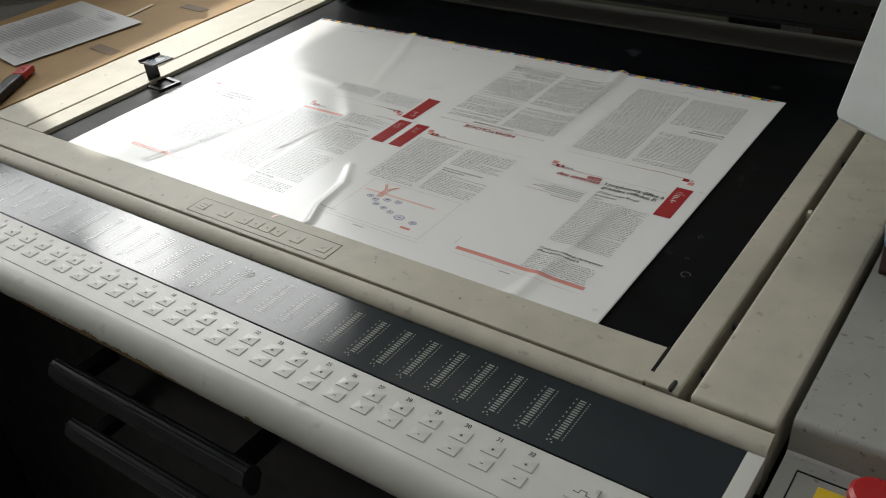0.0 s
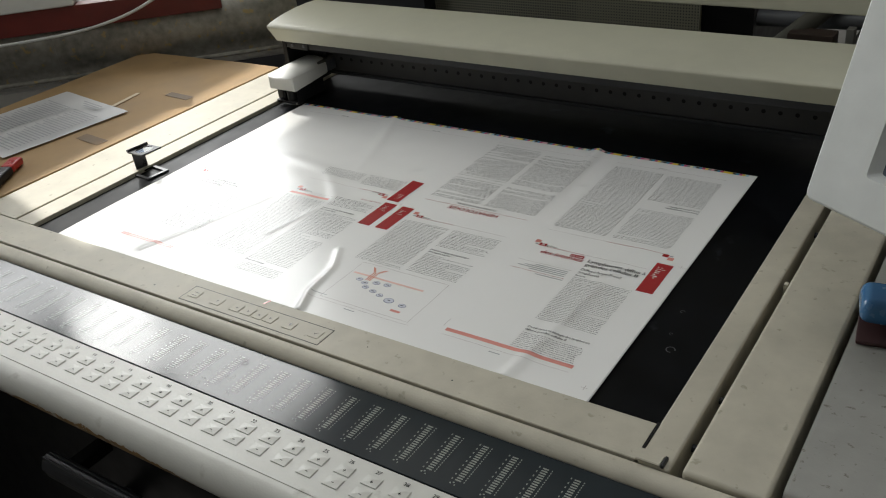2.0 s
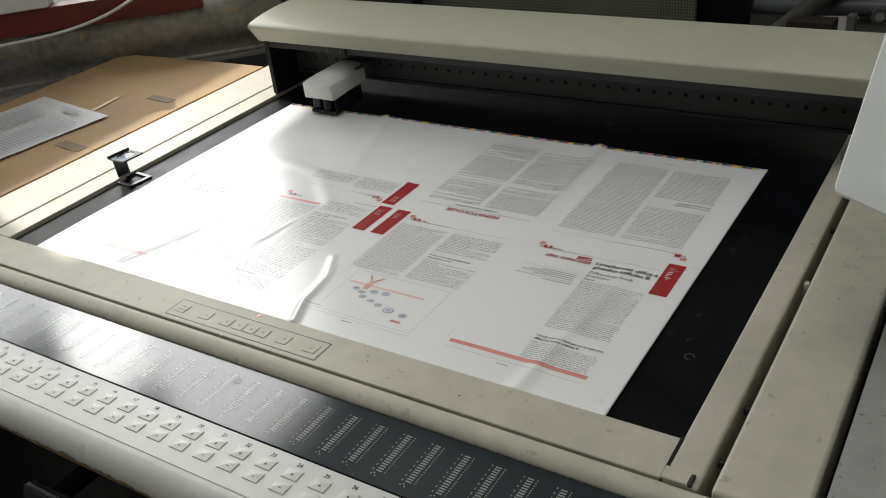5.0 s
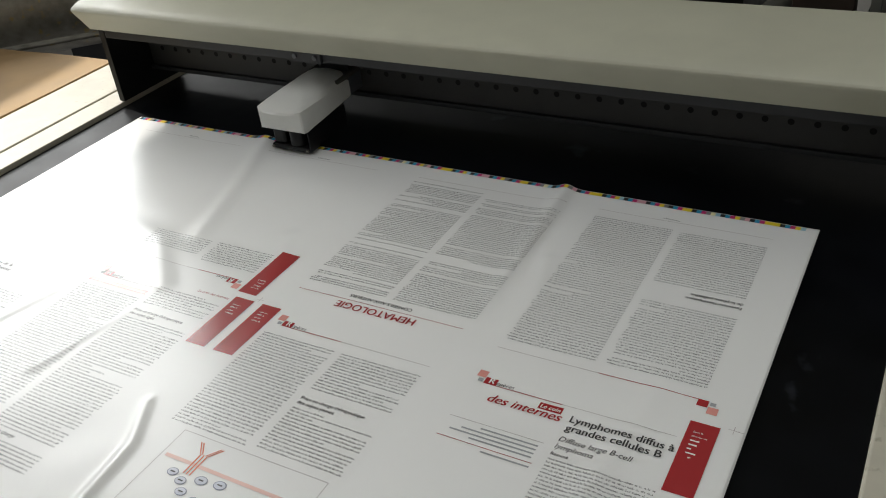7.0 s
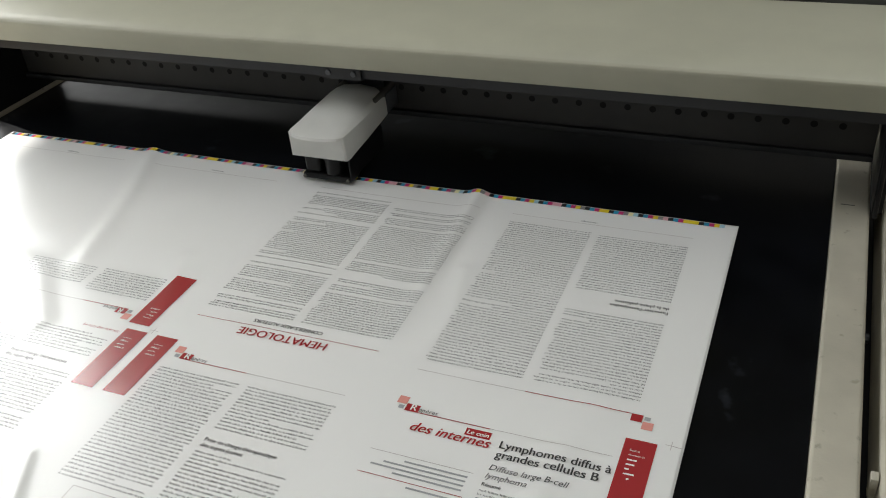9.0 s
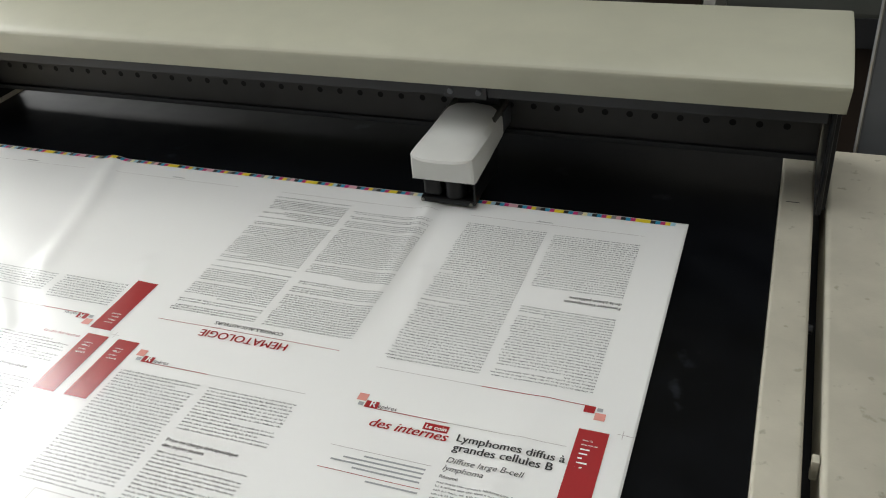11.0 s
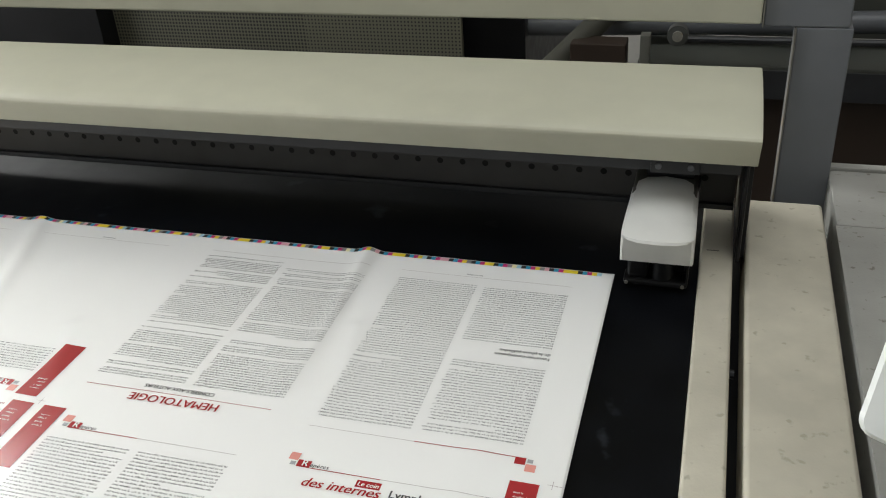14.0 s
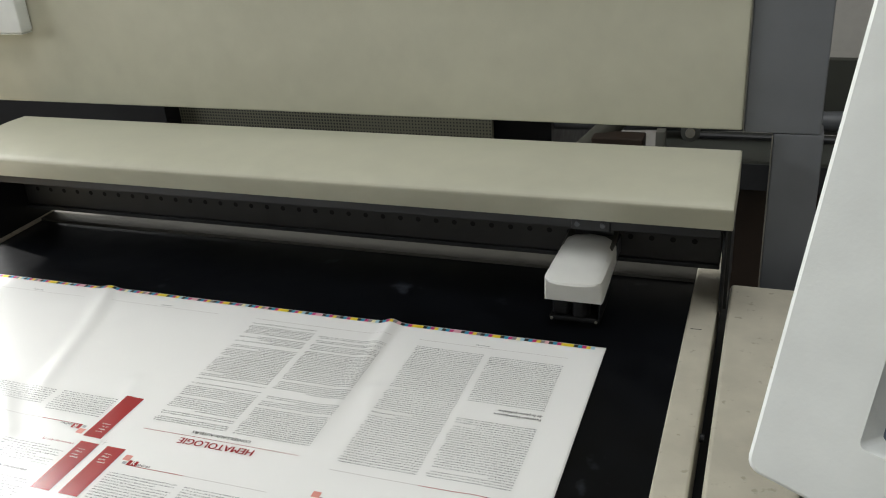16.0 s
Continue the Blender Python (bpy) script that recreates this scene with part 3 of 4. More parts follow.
def frame_bm(w, d, t, rim, hole_r=0):
    bm = bmesh.new()
    n = 32
    outer, inner = [], []
    for k in range(n):
        a = math.tau * k / n
        c, sn = math.cos(a), math.sin(a)
        m = max(abs(c), abs(sn))
        outer.append((w * c / m, d * sn / m))
        inner.append((hole_r * c, hole_r * sn) if hole_r else ((w - rim) * c / m, (d - rim) * sn / m))
    rows = [[bm.verts.new((*p, z)) for p in pts] for pts, z in ((outer, 0), (outer, t), (inner, t), (inner, 0))]
    for q in range(4):
        a, b = rows[q], rows[(q + 1) % 4]
        for k in range(n):
            bm.faces.new((a[k], a[(k + 1) % n], b[(k + 1) % n], b[k]))
    bmesh.ops.recalc_face_normals(bm, faces=bm.faces)
    return bm


LP = pose(-0.036, 0.276, 0.9492, 0, 0, -6)
LENS = bpy.data.materials.new("lens_glass")
LENS.use_nodes = True
LENS.node_tree.nodes["Principled BSDF"].inputs["Transmission Weight"].default_value = 1.0
LENS.node_tree.nodes["Principled BSDF"].inputs["Roughness"].default_value = 0.02
BLACKM = material("black_enamel", (0.014, 0.014, 0.015), 0.28, vary=0.3)
for name, bm, off, mat, label in (("base_frame", frame_bm(0.0225, 0.0215, 0.003, 0.006), pose(0, 0, 0), BLACKM, ""), ("top_frame", frame_bm(0.0215, 0.0195, 0.0025, 0, 0.0145), pose(-0.004, 0.002, 0.040, 0, -4, 0), BLACKM, ""),
                                  ("upright", box(-0.0010, 0.0010, -0.0115, 0.0115, 0, 0.041, bevel=0.0004), pose(-0.0215, 0, 0.002, 0, -4, 0), BLACKM, ""),
                                  ("hinge", cylinder((0, -0.021, 0), (0, 0.021, 0), 0.0026, 12), pose(-0.0215, 0, 0.003), BLACKM, ""), ("hinge", cylinder((0, -0.020, 0), (0, 0.020, 0), 0.0024, 12), pose(-0.0245, 0.002, 0.0425), BLACKM, ""),
                                  ("lens", cylinder((0, 0, 0.0004), (0, 0, 0.0022), 0.0146, 32), pose(-0.004, 0.002, 0.040, 0, -4, 0), LENS, "clear glass lens")):
    bm.transform(LP @ off)
    part(name, bm, mat, loupe, label)

# ---- left of the console ----
bench = thing("side_bench", "dark bench beside the console", "bench")
part("top", box(-0.59, -0.197, -0.6, 0.73, 0.90, 0.951, bevel=0.003), DARK, bench)
part("body", box(-0.57, -0.25, -0.5, 0.70, 0.0, 0.8995, bevel=0.003), BLACKP, bench)
bm = bmesh.new()
nx, ny = 16, 24
verts = [[bm.verts.new((-0.200 - 0.40 * a / nx, -0.25 + 1.03 * b / ny - 0.03 * (a / nx) ** 2, 0.9555 + 0.012 * max(0, a / nx - 0.55) ** 1.3 + 0.0008 * noise.noise((a * 0.5, b * 0.4, 0)))) for b in range(ny + 1)] for a in range(nx + 1)]
for a in range(nx):
    for b in range(ny):
        bm.faces.new((verts[a][b], verts[a][b + 1], verts[a + 1][b + 1], verts[a + 1][b]))
ext = bmesh.ops.extrude_face_region(bm, geom=bm.faces[:])["geom"]
bmesh.ops.translate(bm, vec=(0, 0, -0.004), verts=[g for g in ext if isinstance(g, bmesh.types.BMVert)])
bmesh.ops.recalc_face_normals(bm, faces=bm.faces)
solid("cardboard_sheet", bm, CARD, "brown corrugated cardboard sheet with torn tape marks", "cardboard")
TAPE = material("brown_tape", (0.17, 0.105, 0.05), 0.7, vary=0.3)
for x, y, w, d, r in ((-0.277, 0.562, 0.07, 0.020, -4), (-0.258, 0.328, 0.072, 0.024, -6), (-0.375, 0.505, 0.010, 0.075, 8)):
    bm = box(-w / 2, w / 2, -d / 2, d / 2, 0, 0.0004, bevel=0)
    bm.transform(pose(x, y, 0.9563 if x > -0.3 else 0.9568, 0, 0, r))
    solid("tape_strip", bm, TAPE if w > d else material("pale_scuff", (0.62, 0.50, 0.34), 0.7), "torn strip of tape stuck to the cardboard", "tape", group="tape strips")

note = thing("proof_page", "white printed page lying loose on the cardboard", "paper")
NP = pose(-0.306, 0.455, 0.9585, 0, 0, 172)
bm = bmesh.new()
gx, gy = 20, 26
vv = [[bm.verts.new((0.245 * a / gx, 0.26 * b / gy, 0.0005 + 0.004 * math.sin(3 * a / gx) * (b / gy) ** 2 + 0.001 * noise.noise((a * 0.2, b * 0.2, 3)))) for b in range(gy + 1)] for a in range(gx + 1)]
for a in range(gx):
    for b in range(gy):
        bm.faces.new((vv[a][b], vv[a + 1][b], vv[a + 1][b + 1], vv[a][b + 1]))
bm.transform(NP)
part("page", bm, material("thin_paper", (0.58, 0.58, 0.58), 0.6, vary=0.03), note)
bm = bmesh.new()
for q in range(30):
    y = 0.02 + q * 0.0075
    for c in range(2):
        x0 = 0.015 + c * 0.108
        if q < 5:
            continue
        add_box(bm, x0, x0 + 0.095 * random.uniform(0.7, 1), y, y + 0.0026, 0.0058, 0.006)
for q, (x0, x1) in enumerate(((0.06, 0.13), (0.06, 0.12), (0.06, 0.11))):
    add_box(bm, x0, x1, 0.02 + q * 0.007, 0.0235 + q * 0.007, 0.0058, 0.006)
bm.transform(NP)
part("print", bm, material("faint_print", (0.40, 0.40, 0.42), 0.6), note)

knife = thing("cutter_knife", "black and red plastic cutter knife on the cardboard", "knife")
for name, bm, mat in (("handle", box(-0.13, -0.0225, -0.0125, 0.0125, 0, 0.016, bevel=0.005, seg=3), BLACKP), ("tip", box(-0.022, 0.020, -0.0115, 0.0115, 0.001, 0.015, bevel=0.004, seg=3), REDP), ("blade", box(0.0205, 0.030, -0.006, 0.006, 0.006, 0.0075, bevel=0.0003), STEEL)):
    bm.transform(pose(-0.281, 0.178, 0.957, 0, 0, 122))
    part(name, bm, mat, knife)

# galvanised duct and red steel above it
duct = thing("air_duct", "galvanised steel duct with warm specks behind the cardboard", "duct")
D0, D1 = Vector((-1.41, 0.06, 0.995)), Vector((-0.396, 1.074, 0.995))
part("tube", cylinder(D0, D1, 0.108, 48), STEEL, duct)
for f in (0.25, 0.6):
    c = D0.lerp(D1, f)
    dd = (D1 - D0).normalized() * 0.008
    part("seam_ring", cylinder(c - dd, c + dd, 0.1105, 48), STEEL, duct)
part("flange", cylinder(D0 + Vector((0.078, -0.078, -0.062)), D1 + Vector((0.078, -0.078, -0.062)), 0.006, 8), STEEL, duct)
REDSTEEL = material("red_oxide_paint", (0.13, 0.018, 0.014), 0.55, vary=0.25, scale=20)
girder = thing("red_girder", "dark red painted machine girder under a pale cover", "girder")
bm = box(-0.95, 0.32, -0.02, 0.02, 0.0, 0.052, bevel=0.002)
bm.transform(pose(-0.78, 0.76, 1.043, 0, 0, 45) @ pose(0, -0.14, 0, 0, 0, 0))
part("web", bm, REDSTEEL, girder)
# cover's upper part is added height that keeps west light off the page
bm = box(-0.95, 0.0, -0.028, 0.05, 0.0525, 0.34, bevel=0.006)
bm.transform(pose(-0.78, 0.76, 1.043, 0, 0, 45) @ pose(0, -0.14, 0, 0, 0, 0))
part("cover_panel", bm, PALE, girder, "pale cover panel above the girder")
cu = bpy.data.curves.new("cable", "CURVE")
cu.dimensions, cu.bevel_depth, cu.bevel_resolution = "3D", 0.0035, 3
sp = cu.splines.new("BEZIER")
pts = [(-0.98, 0.32, 1.04), (-0.74, 0.56, 1.032), (-0.60, 0.70, 1.055), (-0.48, 0.80, 1.12)]
sp.bezier_points.add(3)
for b, p in zip(sp.bezier_points, pts):
    b.co, b.handle_left_type, b.handle_right_type = p, "AUTO", "AUTO"
cu.materials.append(PALE)
tagged(new("cable", cu), "pale sagging electric cable in front of the girder", "cable")

# ---- press behind the board ----
MESHM = bpy.data.materials.new("perforated_sheet")
MESHM.use_nodes = True
nt = MESHM.node_tree
b = nt.nodes["Principled BSDF"]
b.inputs["Roughness"].default_value = 0.5
vor = nt.nodes.new("ShaderNodeTexVoronoi")
vor.inputs["Scale"].default_value, vor.inputs["Randomness"].default_value = 140, 0.0
co = nt.nodes.new("ShaderNodeTexCoord")
nt.links.new(co.outputs["Object"], vor.inputs["Vector"])
mr = nt.nodes.new("ShaderNodeMapRange")
mr.inputs[1].default_value, mr.inputs[2].default_value = 0.30, 0.36
nt.links.new(vor.outputs["Distance"], mr.inputs[0])
mx = nt.nodes.new("ShaderNodeMix")
mx.data_type = "RGBA"
mx.inputs[6].default_value, mx.inputs[7].default_value = (0.01, 0.01, 0.01, 1), (0.11, 0.107, 0.078, 1)
nt.links.new(mr.outputs[0], mx.inputs[0])
nt.links.new(mx.outputs[2], b.inputs["Base Color"])
press = thing("printing_press", "dim printing press with a perforated guard behind the board", "printing press")
# guard and bodies extended unseen above 1.10 to block window light and reflections
part("guard", box(-0.270, 0.490, 1.50, 1.512, 0.45, 1.50, bevel=0.001), MESHM, press, "olive perforated guard sheet")
part("guard_band", box(0.17, 0.490, 1.4985, 1.4995, 0.45, 1.10, bevel=0), MESHM, press)
part("body", box(-1.2, -0.271, 1.45, 2.4, 0.0, 1.50, bevel=0.003), BLACKP, press)
part("body", box(-0.270, 0.60, 1.56, 2.4, 0.0, 1.95, bevel=0.003), BLACKP, press)
part("hose", cylinder((0.60, 1.42, 0.80), (0.82, 1.62, 0.99), 0.022, 18), material("dull_hose", (0.05, 0.049, 0.038), 0.8), press, "grey slanted hose")
part("crossbar", cylinder((0.40, 1.60, 0.89), (1.6, 1.60, 0.93), 0.02, 16), GREY, press)
WOODD = material("dark_board", (0.026, 0.015, 0.009), 0.6, vary=0.25, scale=10)
part("timber", box(0.68, 1.9, 1.53, 1.56, 0.45, 0.805, bevel=0.002), WOODD, press, "dark brown board")
part("timber", box(0.70, 0.80, 1.47, 1.52, 0.80, 0.905, bevel=0.003), WOODD, press, "dark brown board")
part("tray", box(0.82, 1.9, 1.49, 1.66, 0.835, 0.868, bevel=0.002), material("dull_steel", (0.05, 0.053, 0.046), 0.8, vary=0.25), press, "dull grey sheet metal tray")
part("tray_wall", box(0.83, 1.9, 1.66, 1.68, 0.868, 1.02, bevel=0.002), material("olive_panel", (0.04, 0.042, 0.035), 0.7), press)
part("tray_front", box(0.82, 1.9, 1.485, 1.489, 0.81, 0.862, bevel=0.001), DARK, press)
bm = box(0.825, 0.842, 1.462, 1.488, 0.875, 0.925, bevel=0.001)
part("bracket", bm, material("dull_bracket", (0.10, 0.10, 0.088), 0.6), press)
rol = part("roller", cylinder((0.888, 1.47, 0.924), (0.888, 1.49, 0.924), 0.018, 24), material("roller_metal", (0.06, 0.063, 0.06), 0.55), press)
part("bolt", cylinder((0.888, 1.464, 0.924), (0.888, 1.4695, 0.924), 0.009, 16), STEEL, rol)
part("rod", cylinder((0.905, 1.475, 0.918), (1.9, 1.475, 0.922), 0.006, 10), DARK, press)

# ---- printed sheet ----
sheet = thing("printed_sheet", "large glossy white printed press sheet with creases lying on the table", "paper")
RIDGES = [  # polyline, height at start and end, half width
    ([(0.440, 0.200), (0.464, 0.158), (0.472, 0.100), (0.489, 0.062)], 0.0012, 0.0038, 0.0050),
    ([(0.232, 0.285), (0.203, 0.184), (0.168, 0.080)], 0.0008, 0.0014, 0.0050),
    ([(0.330, 0.285), (0.322, 0.252), (0.311, 0.195)], 0.0004, 0.0010, 0.0060),
    ([(0.628, 0.636), (0.634, 0.530), (0.640, 0.400)], 0.0046, 0.0008, 0.0095),
    ([(0.224, 0.636), (0.262, 0.540), (0.300, 0.420)], 0.0036, 0.0012, 0.0110),
    ([(0.812, 0.370), (0.797, 0.263), (0.783, 0.062)], 0.0006, 0.0022, 0.0095),
    ([(0.150, 0.420), (0.260, 0.400), (0.330, 0.330)], 0.0006, 0.0016, 0.0130),
    ([(0.690, 0.540), (0.760, 0.470)], 0.0010, 0.0004, 0.0140),
    ([(0.400, 0.450), (0.425, 0.380)], 0.0012, 0.0004, 0.0120),
    ([(0.662, 0.500), (0.678, 0.440), (0.670, 0.395)], 0.0012, 0.0006, 0.0100),
]


def relief(x, y):
    """How far the paper lifts off the plate."""
    h = 0.0020 + 0.0007 * noise.noise((x * 9, y * 9, 2.0)) + 0.00025 * noise.noise((x * 24, y * 24, 7.0))
    for line, h0, h1, w in RIDGES:
        total = len(line) - 1
        best, at = 1e9, 0
        for k in range(total):
            (ax, ay), (bx, by) = line[k], line[k + 1]
            dx, dy = bx - ax, by - ay
            f = min(1, max(0, ((x - ax) * dx + (y - ay) * dy) / (dx * dx + dy * dy)))
            d = math.hypot(x - ax - f * dx, y - ay - f * dy)
            if d < best:
                best, at = d, (k + f) / total
        if best < 4 * w:
            h += (h0 + (h1 - h0) * at) * math.exp(-(best / w) ** 2)
    return 0.9496 + max(h, 0.0)


SX0, SX1, SY0, SY1 = 0.005, 0.880, 0.0575, 0.633
NX, NY = 340, 222
pv = [(SX0 + (SX1 - SX0) * a / NX, SY0 + (SY1 - SY0) * b / NY) for b in range(NY + 1) for a in range(NX + 1)]
pf = [(b * (NX + 1) + a, b * (NX + 1) + a + 1, (b + 1) * (NX + 1) + a + 1, (b + 1) * (NX + 1) + a) for b in range(NY) for a in range(NX)]
me = bpy.data.meshes.new("paper")
me.from_pydata([(x, y, relief(x, y)) for x, y in pv], [], pf)
me.materials.append(PAPER)
for p in me.polygons:
    p.use_smooth = True
paper = new("paper", me)
paper.parent = sheet
thick = paper.modifiers.new("thickness", "SOLIDIFY")
thick.thickness, thick.offset = 0.0002, -1


def on(x, y):
    return relief(x, y) + 0.00028


class Ink:
    """Collects flat printed rectangles of one colour."""

    def __init__(self):
        self.v, self.f, self.marks = [], [], []

    def rect(self, x0, y0, x1, y1, cell=0.005):
        x0, x1, y0, y1 = min(x0, x1), max(x0, x1), min(y0, y1), max(y0, y1)
        nx, ny = max(1, math.ceil((x1 - x0) / cell)), max(1, math.ceil((y1 - y0) / cell))
        s0, g0 = len(self.v), len(self.f)
        for b in range(ny + 1):
            for a in range(nx + 1):
                x, y = x0 + (x1 - x0) * a / nx, y0 + (y1 - y0) * b / ny
                self.v.append((x, y, on(x, y)))
        for b in range(ny):
            for a in range(nx):
                k = s0 + b * (nx + 1) + a
                self.f.append((k, k + 1, k + nx + 2, k + nx + 1))
        self.marks.append((s0, len(self.v), g0, len(self.f)))

    def small(self, x0, y0, x1, y1, z):
        k = len(self.v)
        self.v += [(x0, y0, z), (x1, y0, z), (x1, y1, z), (x0, y1, z)]
        self.f.append((k, k + 1, k + 2, k + 3))

    def quad(self, pts):
        k = len(self.v)
        self.v += [(x, y, on(x, y)) for x, y in pts]
        self.f.append(tuple(range(k, k + len(pts))))
        self.marks.append((k, len(self.v), len(self.f) - 1, len(self.f)))

    def split(self, name, mat):
        """Each printed rectangle as a part of its own."""
        for v0, v1, f0, f1 in self.marks:
            me = bpy.data.meshes.new(name)
            me.from_pydata(self.v[v0:v1], [], [tuple(k - v0 for k in f) for f in self.f[f0:f1]])
            me.materials.append(mat)
            new(name, me).parent = sheet

    def put(self, name, mat, label="", kind=""):
        me = bpy.data.meshes.new(name)
        me.from_pydata(self.v, [], self.f)
        me.materials.append(mat)
        ob = new(name, me)
        ob.parent = sheet
        if label or kind:
            tagged(ob, label, kind=kind)
        return ob


rnd = random.Random(5)
body, red, pink, grey, white, thin = Ink(), Ink(), Ink(), Ink(), Ink(), Ink()


def column(x0, x1, top, low, flip=False, lead=0.00345, gaps=0.06, heavy=False):
    """Lines of small print between two heights: each word is a run of letter-sized strokes."""
    n = int(abs(top - low) / lead)
    for k in range(n):
        if rnd.random() < gaps and 0 < k < n - 1:
            continue
        last = rnd.random() < 0.09
        x, end = 0.0, (x1 - x0) * (rnd.uniform(0.3, 0.9) if last else 1.0)
        base = (k + 0.75) * lead
        cx = (x0 + x1) / 2
        while x < end - 0.002:
            word = rnd.choice((2, 2, 3, 3, 4, 5, 6, 7, 8, 9, 10))
            for c in range(word):
                if x > end - 0.0008:
                    break
                w = rnd.choice((0.0004, 0.0008, 0.0009, 0.0010, 0.0013))
                h = rnd.choice((0.0011, 0.0011, 0.0012, 0.0018)) * (1.12 if heavy else 1)
                px = x0 + x if not flip else x1 - x
                sg = -1 if flip else 1
                py = top - base if not flip else low + base
                z = on(px, py)
                # a letter: an upright stroke and a bowl of two thin bars
                st = 0.00030
                body.small(px, py, px + sg * st, py + sg * h, z)
                if w > 0.0005:
                    r = rnd.random()
                    if r < 0.70:
                        body.small(px + sg * st, py + sg * 0.0009, px + sg * (w - 0.0001), py + sg * 0.00118, z)
                    if r < 0.55:
                        body.small(px + sg * (w - 0.00035), py, px + sg * (w - 0.0001), py + sg * 0.0010, z)
                    if r > 0.55:
                        body.small(px + sg * st, py, px + sg * (w - 0.0001), py + sg * 0.00022, z)
                x += w + 0.00018
            x += 0.0011


def words(name, text, x, y, width, mat, turn=0, bold=0.0, shear=0.0, label=""):
    part(name, letters(text, x, y, 0, width=width, turn=turn, bold=bold, shear=shear, lift=lambda a, b: on(a, b) + 0.00022), mat, sheet, label)


def rubric(x, y, right, thick_to, flip=False, title=True):
    """The small coloured squares, the boxed initial and its rule."""
    s = -1 if flip else 1

    def r(ink, a0, b0, a1, b1):
        ink.rect(x + s * a0, y + s * b0, x + s * a1, y + s * b1)

    r(pink, 0.0, 0.0, 0.0078, -0.0075)
    r(grey, 0.0030, -0.0090, 0.0072, -0.0126)
    if title:
        r(red, 0.0084, -0.0062, 0.0190, -0.0128)
        words("initial", "R", x + s * 0.0125, y - s * 0.0122, 0.0046, PAPER, 180 if flip else 0, 0.02)
        words("rubric_title", "epères", x + s * 0.0190, y - s * 0.0120, 0.0150, GREYTEXT, 180 if flip else 0, 0.0, 0.15)
    else:
        r(red, 0.0084, -0.0062, 0.0165, -0.0132)
    r(red, 0.0084, -0.0128, thick_to, -0.0135)
    r(thin, thick_to, -0.0129, right, -0.0133)


def spine_bar(x0, y0, lines, flip=False, named=False):
    red.rect(x0, y0, x0 + 0.0215, y0 + 0.0705)
    for k, text in enumerate(lines):
        if flip:
            words("bar_text", text, x0 + 0.0165, y0 + 0.010 + k * 0.0042, 0.00082 * len(text) + 0.0012, PAPER, 180)
        else:
            words("bar_text", text, x0 + 0.0050, y0 + 0.0590 - k * 0.0042, 0.00082 * len(text) + 0.0012, PAPER)


LYM = ("Lymphomes", "diffus à", "grandes", "cellules B")
spine_bar(0.4105, 0.3510, LYM, flip=True)
spine_bar(0.4150, 0.2730, LYM)
spine_bar(0.4465, 0.2730, LYM)
spine_bar(0.8410, 0.2730, ("Sous la", "direction de"))
for k, w in enumerate((0.0065, 0.0058, 0.0030, 0.0072, 0.0050)):
    white.rect(0.8460, 0.3236 - k * 0.0042, 0.8460 + w, 0.3249 - k * 0.0042)

# lower pages, read from the front
rubric(0.4740, 0.3370, 0.160, 0.073)
rubric(0.6745, 0.3370, 0.162, 0.075)
rubric(0.0400, 0.3300, 0.160, 0.050)
rubric(0.2490, 0.3380, 0.160, 0.030)
column(0.474, 0.5485, 0.3125, 0.190, gaps=0.0)
column(0.557, 0.6335, 0.3125, 0.263, gaps=0.0)
words("heading", "Prise en charge thérapeutique", 0.557, 0.2515, 0.060, INK, bold=0.012)
words("heading", "des sujets jeunes", 0.557, 0.2460, 0.035, INK, bold=0.012)
column(0.557, 0.6335, 0.2430, 0.193, gaps=0.0)
words("title", "des internes", 0.6945, 0.3060, 0.060, RED, bold=0.008, shear=0.25)
red.rect(0.7335, 0.3135, 0.7525, 0.3205)
words("box_title", "Le coin", 0.7350, 0.3150, 0.0160, PAPER, bold=0.02, shear=0.15)
words("title", "Lymphomes diffus à", 0.7610, 0.3085, 0.0775, INK, bold=0.008)
words("title", "grandes cellules B", 0.7610, 0.2995, 0.0710, INK, bold=0.008)
words("subtitle", "Diffuse large B-cell", 0.7610, 0.2880, 0.0545, GREYTEXT, shear=0.2)
words("subtitle", "lymphoma", 0.7610, 0.2805, 0.0285, GREYTEXT, shear=0.2)
thin.rect(0.676, 0.2815, 0.7525, 0.2819)
red.rect(0.676, 0.2600, 0.7525, 0.2605)
for k, (a, b) in enumerate(((0.704, 0.750), (0.690, 0.750), (0.682, 0.750), (0.700, 0.750))):
    grey.rect(a, 0.2765 - k * 0.0040, b, 0.2780 - k * 0.0040)
grey.rect(0.714, 0.2555, 0.7520, 0.2570)
words("heading", "Résumé", 0.7610, 0.2735, 0.0130, INK, bold=0.008)
column(0.761, 0.8385, 0.2715, 0.165, gaps=0.0)
words("heading", "Classification et biologie des lymphomes", 0.7610, 0.1490, 0.0780, INK, bold=0.012)
words("heading", "diffus à grandes cellules B", 0.7610, 0.1430, 0.0520, INK, bold=0.012)
column(0.761, 0.8385, 0.1400, 0.104, gaps=0.0)
pink.rect(0.6780, 0.1015, 0.8410, 0.1075)
thin.rect(0.6780, 0.0940, 0.8400, 0.0944)
grey.rect(0.7450, 0.0880, 0.7590, 0.0894)
thin.rect(0.6715, 0.1100, 0.6720, 0.1250)
